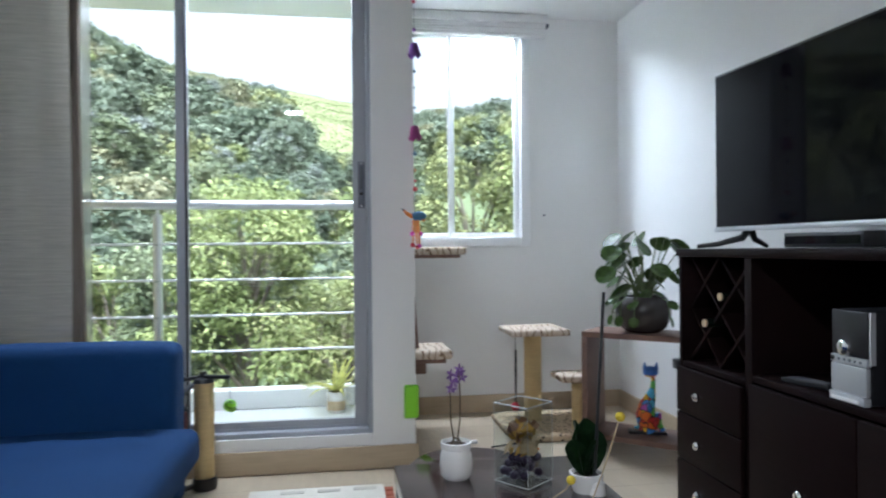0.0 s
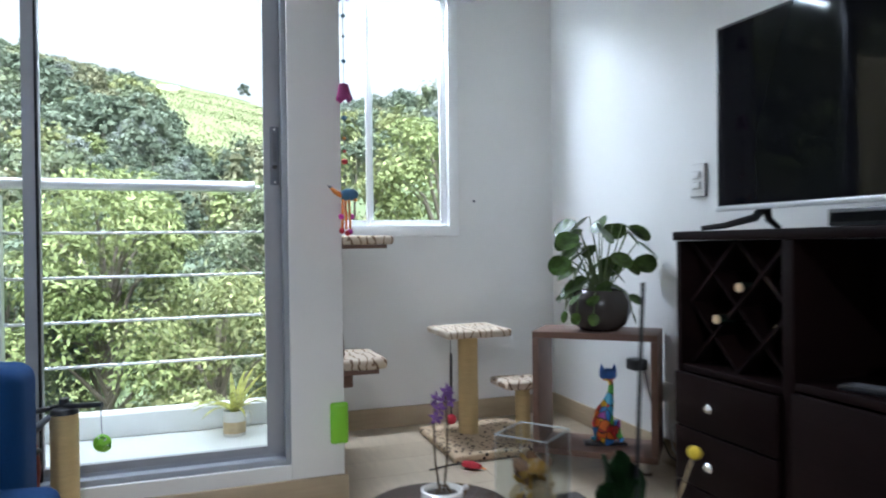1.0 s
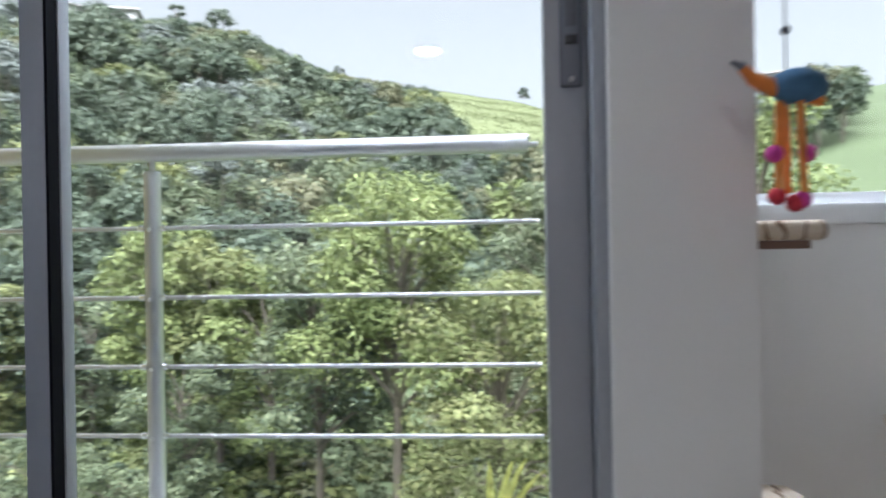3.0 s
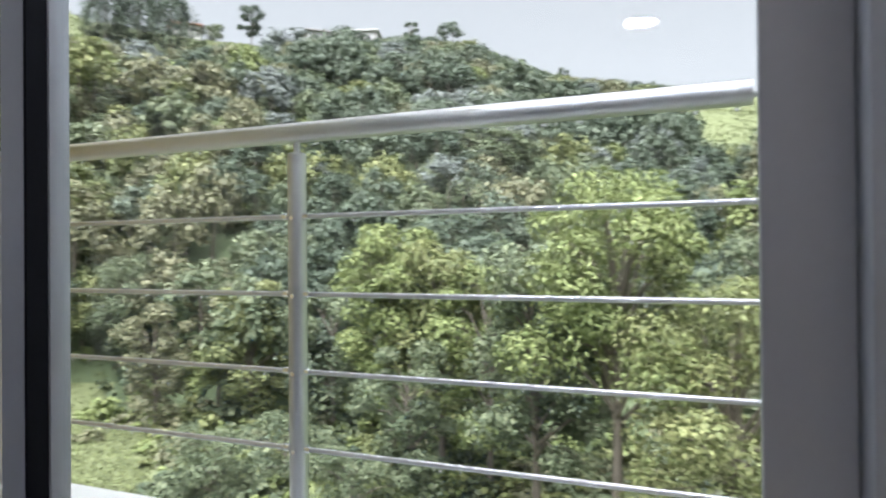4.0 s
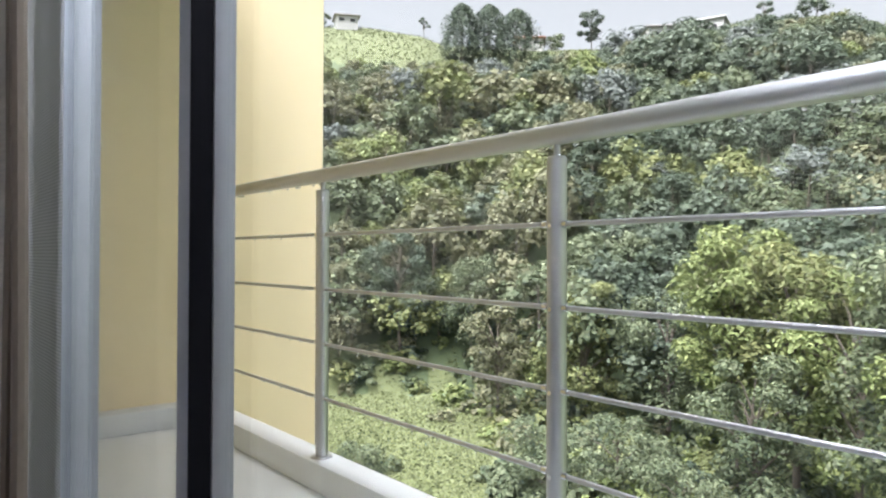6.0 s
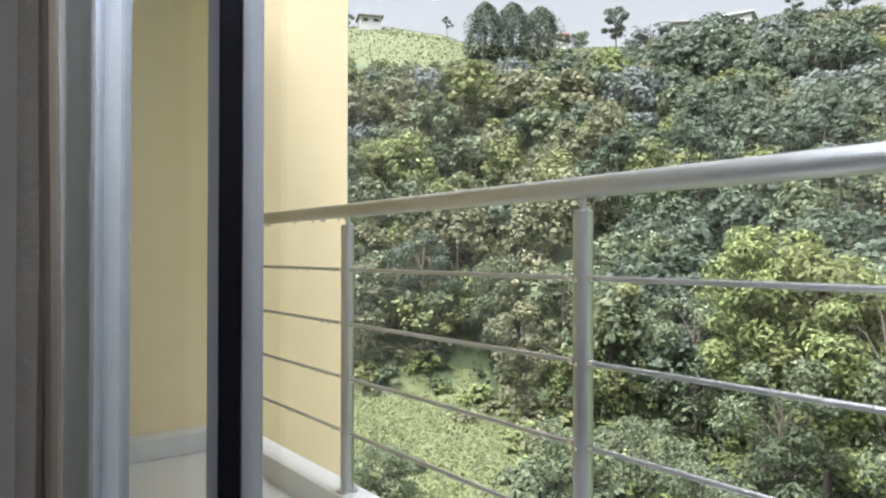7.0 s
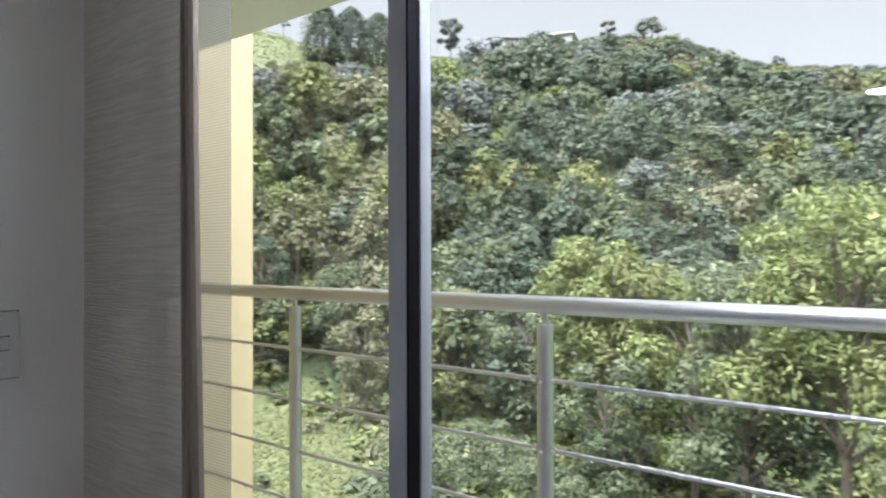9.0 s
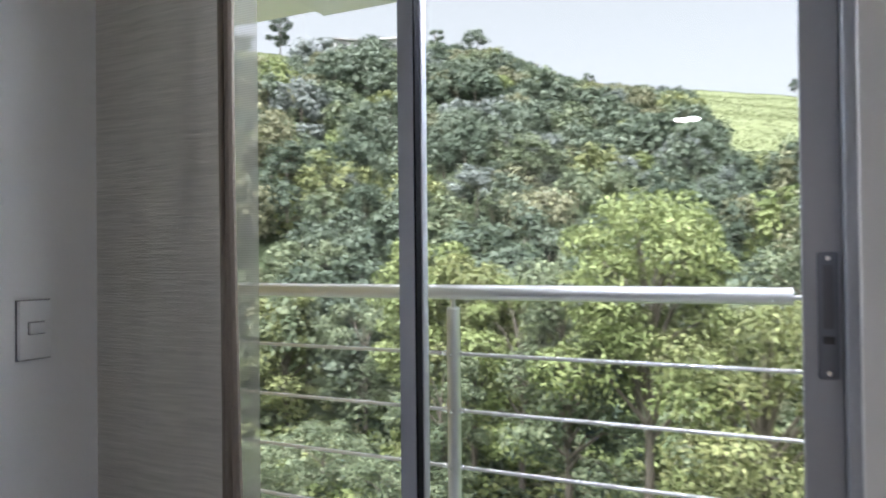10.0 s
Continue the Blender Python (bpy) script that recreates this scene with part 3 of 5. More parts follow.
for px in (-1.332, -2.478):
    p = part("post", rod(bmesh.new(), (px, YRAIL, ZCURB), (px, YRAIL, 1.150), 0.0245, n=24), STEEL, rail)
    part("post_cap", rod(bmesh.new(), (px, YRAIL, 1.150), (px, YRAIL, 1.156), 0.0245, 0.020, n=24), STEEL, p)
    part("neck", rod(bmesh.new(), (px, YRAIL, 1.156), (px, YRAIL, ZRAIL - 0.02), 0.0085, n=12), STEEL, p)
    part("foot_plate", rod(bmesh.new(), (px, YRAIL, ZCURB), (px, YRAIL, ZCURB + 0.006), 0.042, 0.038, n=24), STEEL, p)
    for z in WIRES:
        b = rod(bmesh.new(), (px - 0.0245, YRAIL - 0.004, z), (px - 0.040, YRAIL - 0.004, z), 0.010, n=10)
        rod(b, (px + 0.0245, YRAIL - 0.004, z), (px + 0.040, YRAIL - 0.004, z), 0.010, n=10)
        rod(b, (px, YRAIL - 0.020, z - 0.004), (px, YRAIL - 0.028, z - 0.004), 0.006, n=10)
        part("clamp", b, CHROME, p)
for z in WIRES:
    part("bar", rod(bmesh.new(), (XY + 0.004, YRAIL - 0.004, z), (XD1 - 0.014, YRAIL - 0.004, z), 0.0066, n=12), STEEL, rail)
    part("bar_socket", rod(bmesh.new(), (XY + 0.0005, YRAIL - 0.004, z), (XY + 0.02, YRAIL - 0.004, z), 0.013, n=12), STEEL, rail)
rng = np.random.default_rng(5)
bm = bmesh.new()
for z, r, n in [(ZRAIL - 0.0265, 0.0056, 40)] + [(w - 0.0066, 0.0046, 30) for w in WIRES]:
    for x in rng.uniform(-3.4, -0.26, n):
        blob(bm, (x, YRAIL - (0.004 if r < 0.005 else 0.0), z - r * 0.7), r * rng.uniform(0.7, 1.15), 1, 1, 1.25, sub=1)
drops = tagged(new("water_drops", finish("water_drops", bm, WATER)), "clear rain drops hanging under the railing bars", "water drops", kind="stuff")


# ---------------------------------------------------------------- outdoors: the hill
EYE = Vector((-0.4, -0.6, 1.0))
RIDGE = [(-180, 6), (-90, 9), (-45, 11.5), (-24, 10.6), (-15, 10.2), (-9, 9.9), (-5, 11.0), (-2, 11.8), (0, 12.1), (4, 12.8), (8, 12.5), (11.5, 12.5), (15, 13.4), (18, 14.6), (21, 15.8), (25, 16.0), (30, 15.7), (34.5, 15.7), (38, 16.6), (42, 16.6), (46, 16.9), (50, 17.3), (52, 18.0), (56.5, 18.4), (60, 18.3), (75, 17.5), (100, 13), (180, 6)]
RB, RE = [a for a, _ in RIDGE], [b for _, b in RIDGE]


def ridge(b):
    return np.interp(b, RB, RE)


def ridge_far(b):
    return np.interp(b, [-180, -24, 0, 16, 38, 60, 180], [150, 120, 165, 140, 122, 118, 150])


def hill(b, r):
    """Height of the ground at the bearing b (degrees, left of straight out) and the distance r."""
    top = 1.0 + ridge_far(b) * np.tan(np.radians(ridge(b)))
    foot = np.interp(b, [-180, -20, 20, 40, 46, 66, 180], [30, 30, 33, 38, 46, 47, 40])
    far = ridge_far(b)
    s = np.clip((r - foot) / (far - foot), 0, 1)
    up = -8.5 + (top + 8.5) * (0.92 * s + 0.08 * np.sin(s * np.pi) * 1.4 + 0.08 * s * s)
    up = np.where(r > far, top - (r - far) * 0.05 - 0.00002 * (r - far) ** 2, up)
    bump = 0.5 * np.sin(b * 0.21 + r * 0.11) * np.sin(r * 0.23 - b * 0.13)
    return up + bump * np.clip((r - 25) / 20, 0, 1)


def spot(b, r):
    a = math.radians(b)
    return (EYE.x - r * math.sin(a), EYE.y + r * math.cos(a), float(hill(np.float64(b), np.float64(r))))


def open_grass(b, r):
    """Where the hillside is bare grass: the top meadow, the far slope, the clearing in the valley."""
    el = math.degrees(math.atan2(float(hill(np.float64(b), np.float64(r))) - 1.0, r))
    edge = 1.1 * math.sin(b * 1.3) + 0.7 * math.sin(b * 3.1 + 1)
    top = (b > 50.0 and el > 15.2 + 0.4 * edge) or (36.5 < b <= 50.0 and el > 15.6 + 0.2 * edge)
    slope = -6.5 + 0.5 * edge < b < 4.2 - 0.55 * (12 - el) + 0.4 * edge and el > 6.6 + 0.5 * edge
    glade = 44.5 + edge + 0.1 * (r - 30) < b < 66 and 19 < r < 47.5 + 1.5 * edge
    return top or slope or glade


bm = bmesh.new()
rs = np.concatenate([np.linspace(3, 30, 8), np.linspace(32, 175, 90), [200, 260, 400, 800, 1600, 3000]])
bs = np.linspace(-180, 180, 361)[:-1]
rows = [[bm.verts.new(spot(b, r) if r > 6 else (EYE.x - r * math.sin(math.radians(b)), EYE.y + r * math.cos(math.radians(b)), -9.0)) for b in bs] for r in rs]
mid = bm.verts.new((EYE.x, EYE.y, -9.0))
for p, q in zip(rows, rows[1:]):
    for k in range(len(bs)):
        bm.faces.new((p[k], p[(k + 1) % len(bs)], q[(k + 1) % len(bs)], q[k]))
for k in range(len(bs)):
    bm.faces.new((mid, rows[0][(k + 1) % len(bs)], rows[0][k]))
for f in bm.faces:
    c = f.calc_center_median() - EYE
    b_, r_ = math.degrees(math.atan2(-c.x, c.y)), math.hypot(c.x, c.y)
    f.material_index = 1 if 12 < r_ < 200 and open_grass(b_, r_) else 0
solid("ground", bm, [GROUND, MEADOW], "steep grassy hillside rising from the valley floor", "ground", S)


# crown shapes: a dome of flat leafy pads over dark cores
def crown_template(seed, lobes, leaves, flat=0.6, size=(0.07, 0.14), tall=1.0):
    g = np.random.default_rng(seed)
    cs, ns, ss, core = [], [], [], []
    for i in range(lobes):
        a, up = i * 2.4 + g.uniform(-0.5, 0.5), 1.0 - 1.25 * (i + g.uniform(0, 1)) / lobes
        d = math.sqrt(max(0.0, 1 - up * up)) * g.uniform(0.55, 0.86)
        c = np.array([d * math.cos(a), d * math.sin(a), up * 0.72 * tall * g.uniform(0.8, 1.15)])
        r = g.uniform(0.20, 0.40)
        v = g.normal(size=(leaves, 3))
        v[:, 2] += 0.45
        v /= np.linalg.norm(v, axis=1, keepdims=True)
        shell = g.uniform(0.55, 1.18, (leaves, 1))
        cs.append(c + v * shell * np.array([r, r, r * flat]))
        out = c / (np.linalg.norm(c) + 1e-6)
        nn = v * 0.9 + out * 0.35 + np.array([0, 0, 0.35]) + g.normal(size=(leaves, 3)) * 0.42
        ns.append(nn / np.linalg.norm(nn, axis=1, keepdims=True))
        ss.append(g.uniform(*size, leaves))
        k, q = 4, r * 0.46
        ring = [c + np.array([q * math.cos(j * math.tau / k), q * math.sin(j * math.tau / k), -0.2 * q * flat]) for j in range(k)]
        high = [c + np.array([0.6 * q * math.cos(j * math.tau / k), 0.6 * q * math.sin(j * math.tau / k), 0.7 * q * flat]) for j in range(k)]
        low = [c + np.array([0.5 * q * math.cos(j * math.tau / k), 0.5 * q * math.sin(j * math.tau / k), -0.9 * q * flat]) for j in range(k)]
        for j in range(k):
            m = (j + 1) % k
            core += [[ring[j], ring[m], high[m], high[j]], [low[j], low[m], ring[m], ring[j]]]
        core.append([high[0], high[1], high[2], high[3]])
    leaf_set = leaf_quads(g, np.concatenate(cs), np.concatenate(ns), np.concatenate(ss), 0.75, 0.25)
    return np.concatenate([leaf_set, np.array(core)])


def trunk_quads(base, top, r):
    b, t = np.array(base), np.array(top)
    k = 5
    out = []
    for j in range(k):
        a0, a1 = j * math.tau / k, (j + 1) * math.tau / k
        d0, d1 = np.array([math.cos(a0), math.sin(a0), 0]), np.array([math.cos(a1), math.sin(a1), 0])
        out.append([b + d0 * r, b + d1 * r, t + d1 * r * 0.45, t + d0 * r * 0.45])
    return out


FAR = [crown_template(10 + i, 15 + 2 * (i % 3), 32, 0.62 + 0.12 * (i % 3), (0.11, 0.22), tall=0.75 + 0.3 * (i % 3)) for i in range(9)]
NEARER = [crown_template(40 + i, 18 + 2 * (i % 2), 50, 0.72, (0.075, 0.16), tall=0.85 + 0.25 * (i % 3)) for i in range(6)]
BUSH = [crown_template(70 + i, 8 + i % 2, 22, 0.8, (0.18, 0.36), tall=0.9) for i in range(4)]


def place(tpl, at, r, h, turn):
    c, s = math.cos(turn), math.sin(turn)
    q = tpl * np.array([r, r, h])
    x = q[..., 0] * c - q[..., 1] * s
    y = q[..., 0] * s + q[..., 1] * c
    return np.stack([x + at[0], y + at[1], q[..., 2] + at[2]], axis=-1)


rng = np.random.default_rng(21)
batches, slots, stems = [], [], []
taken = []


def forest_tree(b, r, size, height, kind, squash):
    x, y, z = spot(b, r)
    near = r < 66
    tpl = (NEARER if near else FAR)[rng.integers(0, 6 if near else 9)]
    q = place(tpl, (x, y, z + height), size, size * squash, rng.uniform(0, math.tau))
    batches.append(q)
    slots.append(np.full(len(q), kind))
    lean = rng.uniform(-0.5, 0.5, 2)
    stems.extend(trunk_quads((x, y, z - 0.4), (x + lean[0], y + lean[1], z + height + 0.3 * size), 0.05 + 0.035 * size))
    taken.append((x, y, size))


for b, r, top, size, kind, squash in ((35.2, 104, 17.3, 5.2, 6, 0.8), (21.6, 122, 18.7, 2.6, 2, 0.9), (30.2, 118, 18.0, 3.4, 4, 0.6), (27.4, 120, 17.4, 2.6, 2, 0.8)):
    reach = 1.0 + r * math.tan(radians(top)) - spot(b, r)[2]
    forest_tree(b, r, size, reach - 0.9 * size * squash, kind, squash)
SKYLINE = [(-34, 12.6), (-24, 12.0), (-19, 12.8), (-14, 12.2), (-9, 11.4), (-6.5, 11.2), (-5.8, 7.8), (1.2, 7.8), (4.6, 12.7), (8, 13.3), (11.5, 13.9), (15, 15.0), (18, 16.2), (20.5, 17.0), (25, 17.3), (30, 17.2), (34, 16.9), (36, 16.2), (42, 16.0), (43, 15.5), (72, 15.6)]
SB, SE = [a for a, _ in SKYLINE], [b for _, b in SKYLINE]
for _ in range(30000):
    b = rng.uniform(-27, 66)
    r = math.sqrt(rng.uniform(37 ** 2, (ridge_far(b) + 3) ** 2))
    if r > ridge_far(b) + 1 or open_grass(b, r) or (b > 42 and r < 47) or (b < -7 and r < 70):
        continue
    x, y, z = spot(b, r)
    size = float(np.clip(rng.lognormal(0.98, 0.34), 1.3, 5.0))
    rim = r > ridge_far(b) - 14
    if r < 70:
        size = min(size, 3.0)
    if rim:
        size = min(size, 2.4)
    if b < 15 and r > 95:
        size *= 0.8
    if any((x - u) ** 2 + (y - v) ** 2 < (0.47 * (size + w)) ** 2 for u, v, w in taken):
        continue
    height = size * rng.uniform(0.5, 1.25) + rng.uniform(0.2, 1.6)
    if rim:
        height = min(height, 2.2)
    # Right slope gets darker, bluer greens: its shaded side put into the leaf mix.
    if b > 40 + rng.uniform(-4, 4):
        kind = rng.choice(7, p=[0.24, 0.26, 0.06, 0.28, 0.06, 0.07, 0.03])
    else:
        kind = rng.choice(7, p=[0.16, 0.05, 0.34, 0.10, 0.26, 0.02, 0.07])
    squash = rng.uniform(0.75, 1.25)
    room = 1.0 + r * math.tan(radians(float(np.interp(b, SB, SE)) + rng.normal() * 0.22)) - z
    top = height + 0.95 * size * squash
    if room < 1.6:
        continue
    if top > room:
        size, height = size * room / top, height * room / top
        if size < 0.9:
            continue
    forest_tree(b, r, size, height, kind, squash)
    if len(taken) >= 1400:
        break
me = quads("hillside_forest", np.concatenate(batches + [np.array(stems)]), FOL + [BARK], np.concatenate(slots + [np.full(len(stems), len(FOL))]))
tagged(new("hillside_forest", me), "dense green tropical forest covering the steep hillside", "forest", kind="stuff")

# undergrowth that fills the valley floor and the gaps
batches, slots = [], []
for i in range(1350):
    b = rng.uniform(-12, 66) if i < 950 else rng.uniform(34, 66)
    r = math.sqrt(rng.uniform(13 ** 2, 48 ** 2)) if i < 950 else rng.uniform(46, 82)
    if open_grass(b, r) and rng.random() < 0.95:
        continue
    x, y, z = spot(b, r)
    s = rng.uniform(0.5, 1.5)
    q = place(BUSH[rng.integers(0, 4)], (x, y, z + 0.1), s, s * rng.uniform(0.6, 1.2), rng.uniform(0, math.tau))
    batches.append(q)
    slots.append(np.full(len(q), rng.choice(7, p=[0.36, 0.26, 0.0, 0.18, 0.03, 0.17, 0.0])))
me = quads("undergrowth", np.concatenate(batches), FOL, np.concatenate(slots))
tagged(new("undergrowth", me), "bright green bushes and ferns filling the valley", "undergrowth", kind="stuff")

# meadow grass tufts
b = np.concatenate([rng.uniform(44, 66, 34000), rng.uniform(36, 70, 16000), rng.uniform(-7, 5, 12000)])
r = np.concatenate([rng.uniform(20, 51, 34000), rng.uniform(85, 121, 16000), rng.uniform(80, 160, 12000)])
keep = np.array([open_grass(float(bb), float(rr)) for bb, rr in zip(b, r)])
b, r = b[keep], r[keep]
x, y, z = EYE.x - r * np.sin(np.radians(b)), EYE.y + r * np.cos(np.radians(b)), hill(b, r)
w = rng.uniform(0.08, 0.24, len(b)) * np.where(r > 60, 2.0, 1.0)
c = np.stack([x, y, z + w * 0.3], axis=1)
nrm = rng.normal(size=(len(b), 3)) * 0.5 + np.array([0, -0.55, 0.7])
nrm /= np.linalg.norm(nrm, axis=1, keepdims=True)
me = quads("meadow_grass", leaf_quads(rng, c, nrm, w, 0.5, -0.5), [GRASS])
tagged(new("meadow_grass", me), "tufts of long light green meadow grass", "grass", kind="stuff")


def tree(name, b, r, height, radius, leaf_size, leaves, slot, label, low=0.25, seed=0, ratio=0.45, lobes=16, category="tree", lift=None):
    """A single tree: tapered trunk and limbs, and a crown of separate leaves in uneven clumps."""
    g = np.random.default_rng(seed + 100)
    x, y, z = spot(b, r)
    if lift is not None:
        z = lift
    t = thing(name, (x, y, z), label, category)
    bm = bmesh.new()
    bend = [Vector((0, 0, 0)), Vector((g.uniform(-.1, .1), g.uniform(-.1, .1), height * 0.3)), Vector((g.uniform(-.2, .2), g.uniform(-.2, .2), height * 0.6)), Vector((0, 0, height * 0.9))]
    tr = 0.014 * height + 0.02
    tube(bm, bend, [tr, tr * 0.8, tr * 0.55, tr * 0.2], 8)
    cs, ns, ss = [], [], []
    for i in range(lobes):
        f = low + (1 - low) * (i + g.uniform(0, 0.8)) / lobes
        wide = radius * math.sqrt(max(0.08, 1 - ((f - 0.55) / 0.52) ** 2))
        a = i * 2.4 + g.uniform(-0.5, 0.5)
        d = wide * g.uniform(0.30, 1.02)
        c = Vector((d * math.cos(a), d * math.sin(a), height * f))
        s = bend[1].lerp(bend[3], max(0, f - 0.35))
        tube(bm, [s, s.lerp(c, 0.5) + Vector((0, 0, 0.06 * height)), c], [tr * 0.45, tr * 0.3, tr * 0.1], 6)
        lr = radius * g.uniform(0.22, 0.48)
        k = leaves // lobes
        v = g.normal(size=(k, 3))
        v[:, 2] += 0.35
        v /= np.linalg.norm(v, axis=1, keepdims=True)
        rad = g.uniform(0.25, 1.1, (k, 1)) ** 0.5
        cs.append(np.array(c) + v * rad * np.array([lr, lr, lr * 0.70]))
        nn = v * 0.8 + np.array([0, 0, 0.5]) + g.normal(size=(k, 3)) * 0.35
        ns.append(nn / np.linalg.norm(nn, axis=1, keepdims=True))
        ss.append(leaf_size * g.uniform(0.55, 1.2, k))
    part("trunk", bm, BARK, t)
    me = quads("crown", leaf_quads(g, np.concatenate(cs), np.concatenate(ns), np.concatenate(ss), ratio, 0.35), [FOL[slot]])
    ob = new("crown", me)
    ob.parent = t
    return t


tree("broadleaf_tree", 8.2, 20, 11.0, 2.9, 0.26, 15000, 5, "tall broad-leaved tree with long light green leaves near the balcony", low=0.52, seed=1, ratio=0.36, lobes=30)
tree("leafy_tree", -0.8, 18, 8.3, 2.5, 0.20, 12000, 1, "dense small-leaved green tree near the balcony", low=0.30, seed=2, ratio=0.5, lobes=30)
tree("leafy_tree", -5.4, 25, 11.4, 2.4, 0.24, 9000, 0, "dense small-leaved green tree beside the balcony", low=0.4, seed=3, ratio=0.5, lobes=26)
tree("leafy_tree", -12.5, 26, 12.8, 3.0, 0.26, 10000, 1, "green tree in front of the recess window", low=0.35, seed=4, ratio=0.5, lobes=28)
tree("leafy_tree", -20.5, 27, 14.4, 3.4, 0.28, 10000, 5, "tall light green tree in front of the recess window", low=0.35, seed=20, ratio=0.5, lobes=28)
tree("leafy_tree", 14.6, 22, 9.2, 2.5, 0.24, 9000, 0, "dense green tree below the balcony", low=0.30, seed=5, ratio=0.5, lobes=26)
tree("broadleaf_tree", 26.6, 30, 10.2, 2.2, 0.32, 8000, 5, "broad-leaved tree with pale lime leaves in the valley", low=0.40, seed=6, ratio=0.42, lobes=26)
tree("broadleaf_tree", 22.4, 29, 9.4, 2.6, 0.34, 7000, 1, "broad-leaved green tree in the valley", low=0.30, seed=7, ratio=0.42, lobes=26)
tree("leafy_tree", 18.4, 27, 8.6, 2.4, 0.28, 8000, 5, "light green tree in the valley", low=0.25, seed=21, ratio=0.45, lobes=24)
tree("valley_tree", 25.0, 25, 6.0, 1.7, 0.20, 8000, 0, "dark creeper-covered tree in the valley", low=0.15, seed=8, lobes=22)
tree("valley_tree", 31.5, 36, 7.2, 2.6, 0.28, 7000, 0, "green tree in the valley", low=0.15, seed=22, lobes=22)
tree("valley_tree", 38, 38, 7.4, 2.5, 0.28, 6000, 1, "yellow-green tree at the clearing's edge", low=0.15, seed=9, lobes=22)
tree("valley_tree", 45.2, 39, 6.6, 2.1, 0.30, 4200, 3, "sparse yellow-green tree at the clearing's edge", low=0.2, seed=10, lobes=20)
tree("shrub", 56.3, 26, 2.3, 1.4, 0.16, 4600, 0, "dark green shrub in the clearing", low=0.05, seed=11, lobes=14, category="shrub")
tree("shrub", 40.5, 26, 3.0, 1.7, 0.17, 5200, 0, "green shrub in the valley", low=0.05, seed=12, lobes=16, category="shrub")
tree("shrub", 35.0, 27, 3.3, 1.9, 0.17, 6000, 0, "dark green shrub in the valley", low=0.05, seed=13, lobes=18, category="shrub")
tree("shrub", 29.8, 23, 2.8, 1.7, 0.16, 5200, 0, "green shrub below the balcony", low=0.05, seed=14, lobes=16, category="shrub")
tree("shrub", 28.5, 35, 2.9, 1.2, 0.36, 900, 5, "lime green broad-leaved shrub in the valley", low=0.1, seed=15, lobes=9, category="shrub")
tree("valley_tree", 47.5, 49, 7.0, 2.6, 0.26, 5600, 0, "green tree at the forest edge", low=0.15, seed=16, lobes=20)
tree("valley_tree", 53.5, 50, 7.5, 2.9, 0.28, 5600, 4, "dark green tree at the forest edge", low=0.15, seed=17, lobes=20)
tree("valley_tree", 58.5, 49, 6.5, 2.7, 0.26, 5600, 3, "olive green tree at the forest edge", low=0.15, seed=18, lobes=20)
tree("valley_tree", 63, 49, 7.2, 2.8, 0.26, 5600, 0, "green tree at the forest edge", low=0.15, seed=19, lobes=20)


def conifer(b, r, height, radius, seed, label):
    """A dense conical conifer: whorls of drooping dark sprays."""
    g = np.random.default_rng(seed)
    x, y, z = spot(b, r)
    t = thing("conifer", (x, y, z), label, "conifer", group="conifers on the ridge")
    part("trunk", rod(bmesh.new(), (0, 0, 0), (0, 0, height * 0.95), 0.22, 0.03, n=7), BARK, t)
    k = 4200
    f = g.uniform(0.02, 1, k) ** 0.8
    a = g.uniform(0, math.tau, k)
    d = 0.82 * radius * np.maximum(0.02, 1 - f ** 3.2) ** 0.7 * np.minimum(1.0, 0.45 + 3 * f) * (0.85 + 0.2 * np.sin(5 * a + 9 * f)) * g.uniform(0.6, 1.05, k)
    c = np.stack([d * np.cos(a), d * np.sin(a), height * f], axis=1)
    nn = np.stack([np.cos(a) * 0.8, np.sin(a) * 0.8, np.full(k, 0.7)], axis=1) + g.normal(size=(k, 3)) * 0.3
    nn /= np.linalg.norm(nn, axis=1, keepdims=True)
    ob = new("crown", quads("crown", leaf_quads(g, c, nn, g.uniform(0.3, 0.6, k), 0.5, 0.5), [FOL[4]]))
    ob.parent = t


conifer(48.6, 104, 9.0, 4.5, 1, "tall dark conical conifer on the ridge meadow")
conifer(46.3, 105, 9.2, 4.6, 2, "tall dark conical conifer on the ridge meadow")
conifer(44.0, 104, 8.7, 4.9, 3, "tall dark conical conifer on the ridge meadow")
tree("ridge_tree", 37.9, 120, 6.6, 2.2, 0.42, 2600, 4, "lone round-headed tree on the skyline", low=0.3, seed=30, lobes=14)
tree("ridge_tree", 51.8, 117, 3.6, 1.0, 0.34, 420, 2, "thin small tree on the skyline", low=0.6, seed=31, lobes=6)
tree("ridge_tree", 41.2, 121, 2.6, 2.4, 0.40, 1600, 0, "low round tree beside a far house", low=0.2, seed=32, lobes=10)
tree("ridge_tree", 60.2, 117, 2.6, 1.3, 0.40, 800, 0, "low round tree beside a small house", low=0.2, seed=35, lobes=8)
tree("ridge_tree", 25.0, 128, 7.0, 1.5, 0.40, 1400, 2, "slender tree on the skyline", low=0.3, seed=33, lobes=10)
tree("ridge_tree", 12.4, 140, 5.4, 1.6, 0.42, 900, 2, "thin tree on the skyline", low=0.5, seed=36, lobes=8)
tree("ridge_tree", -3.0, 158, 3.6, 1.6, 0.42, 900, 4, "small tree on the far meadow's edge", low=0.4, seed=37, lobes=8)


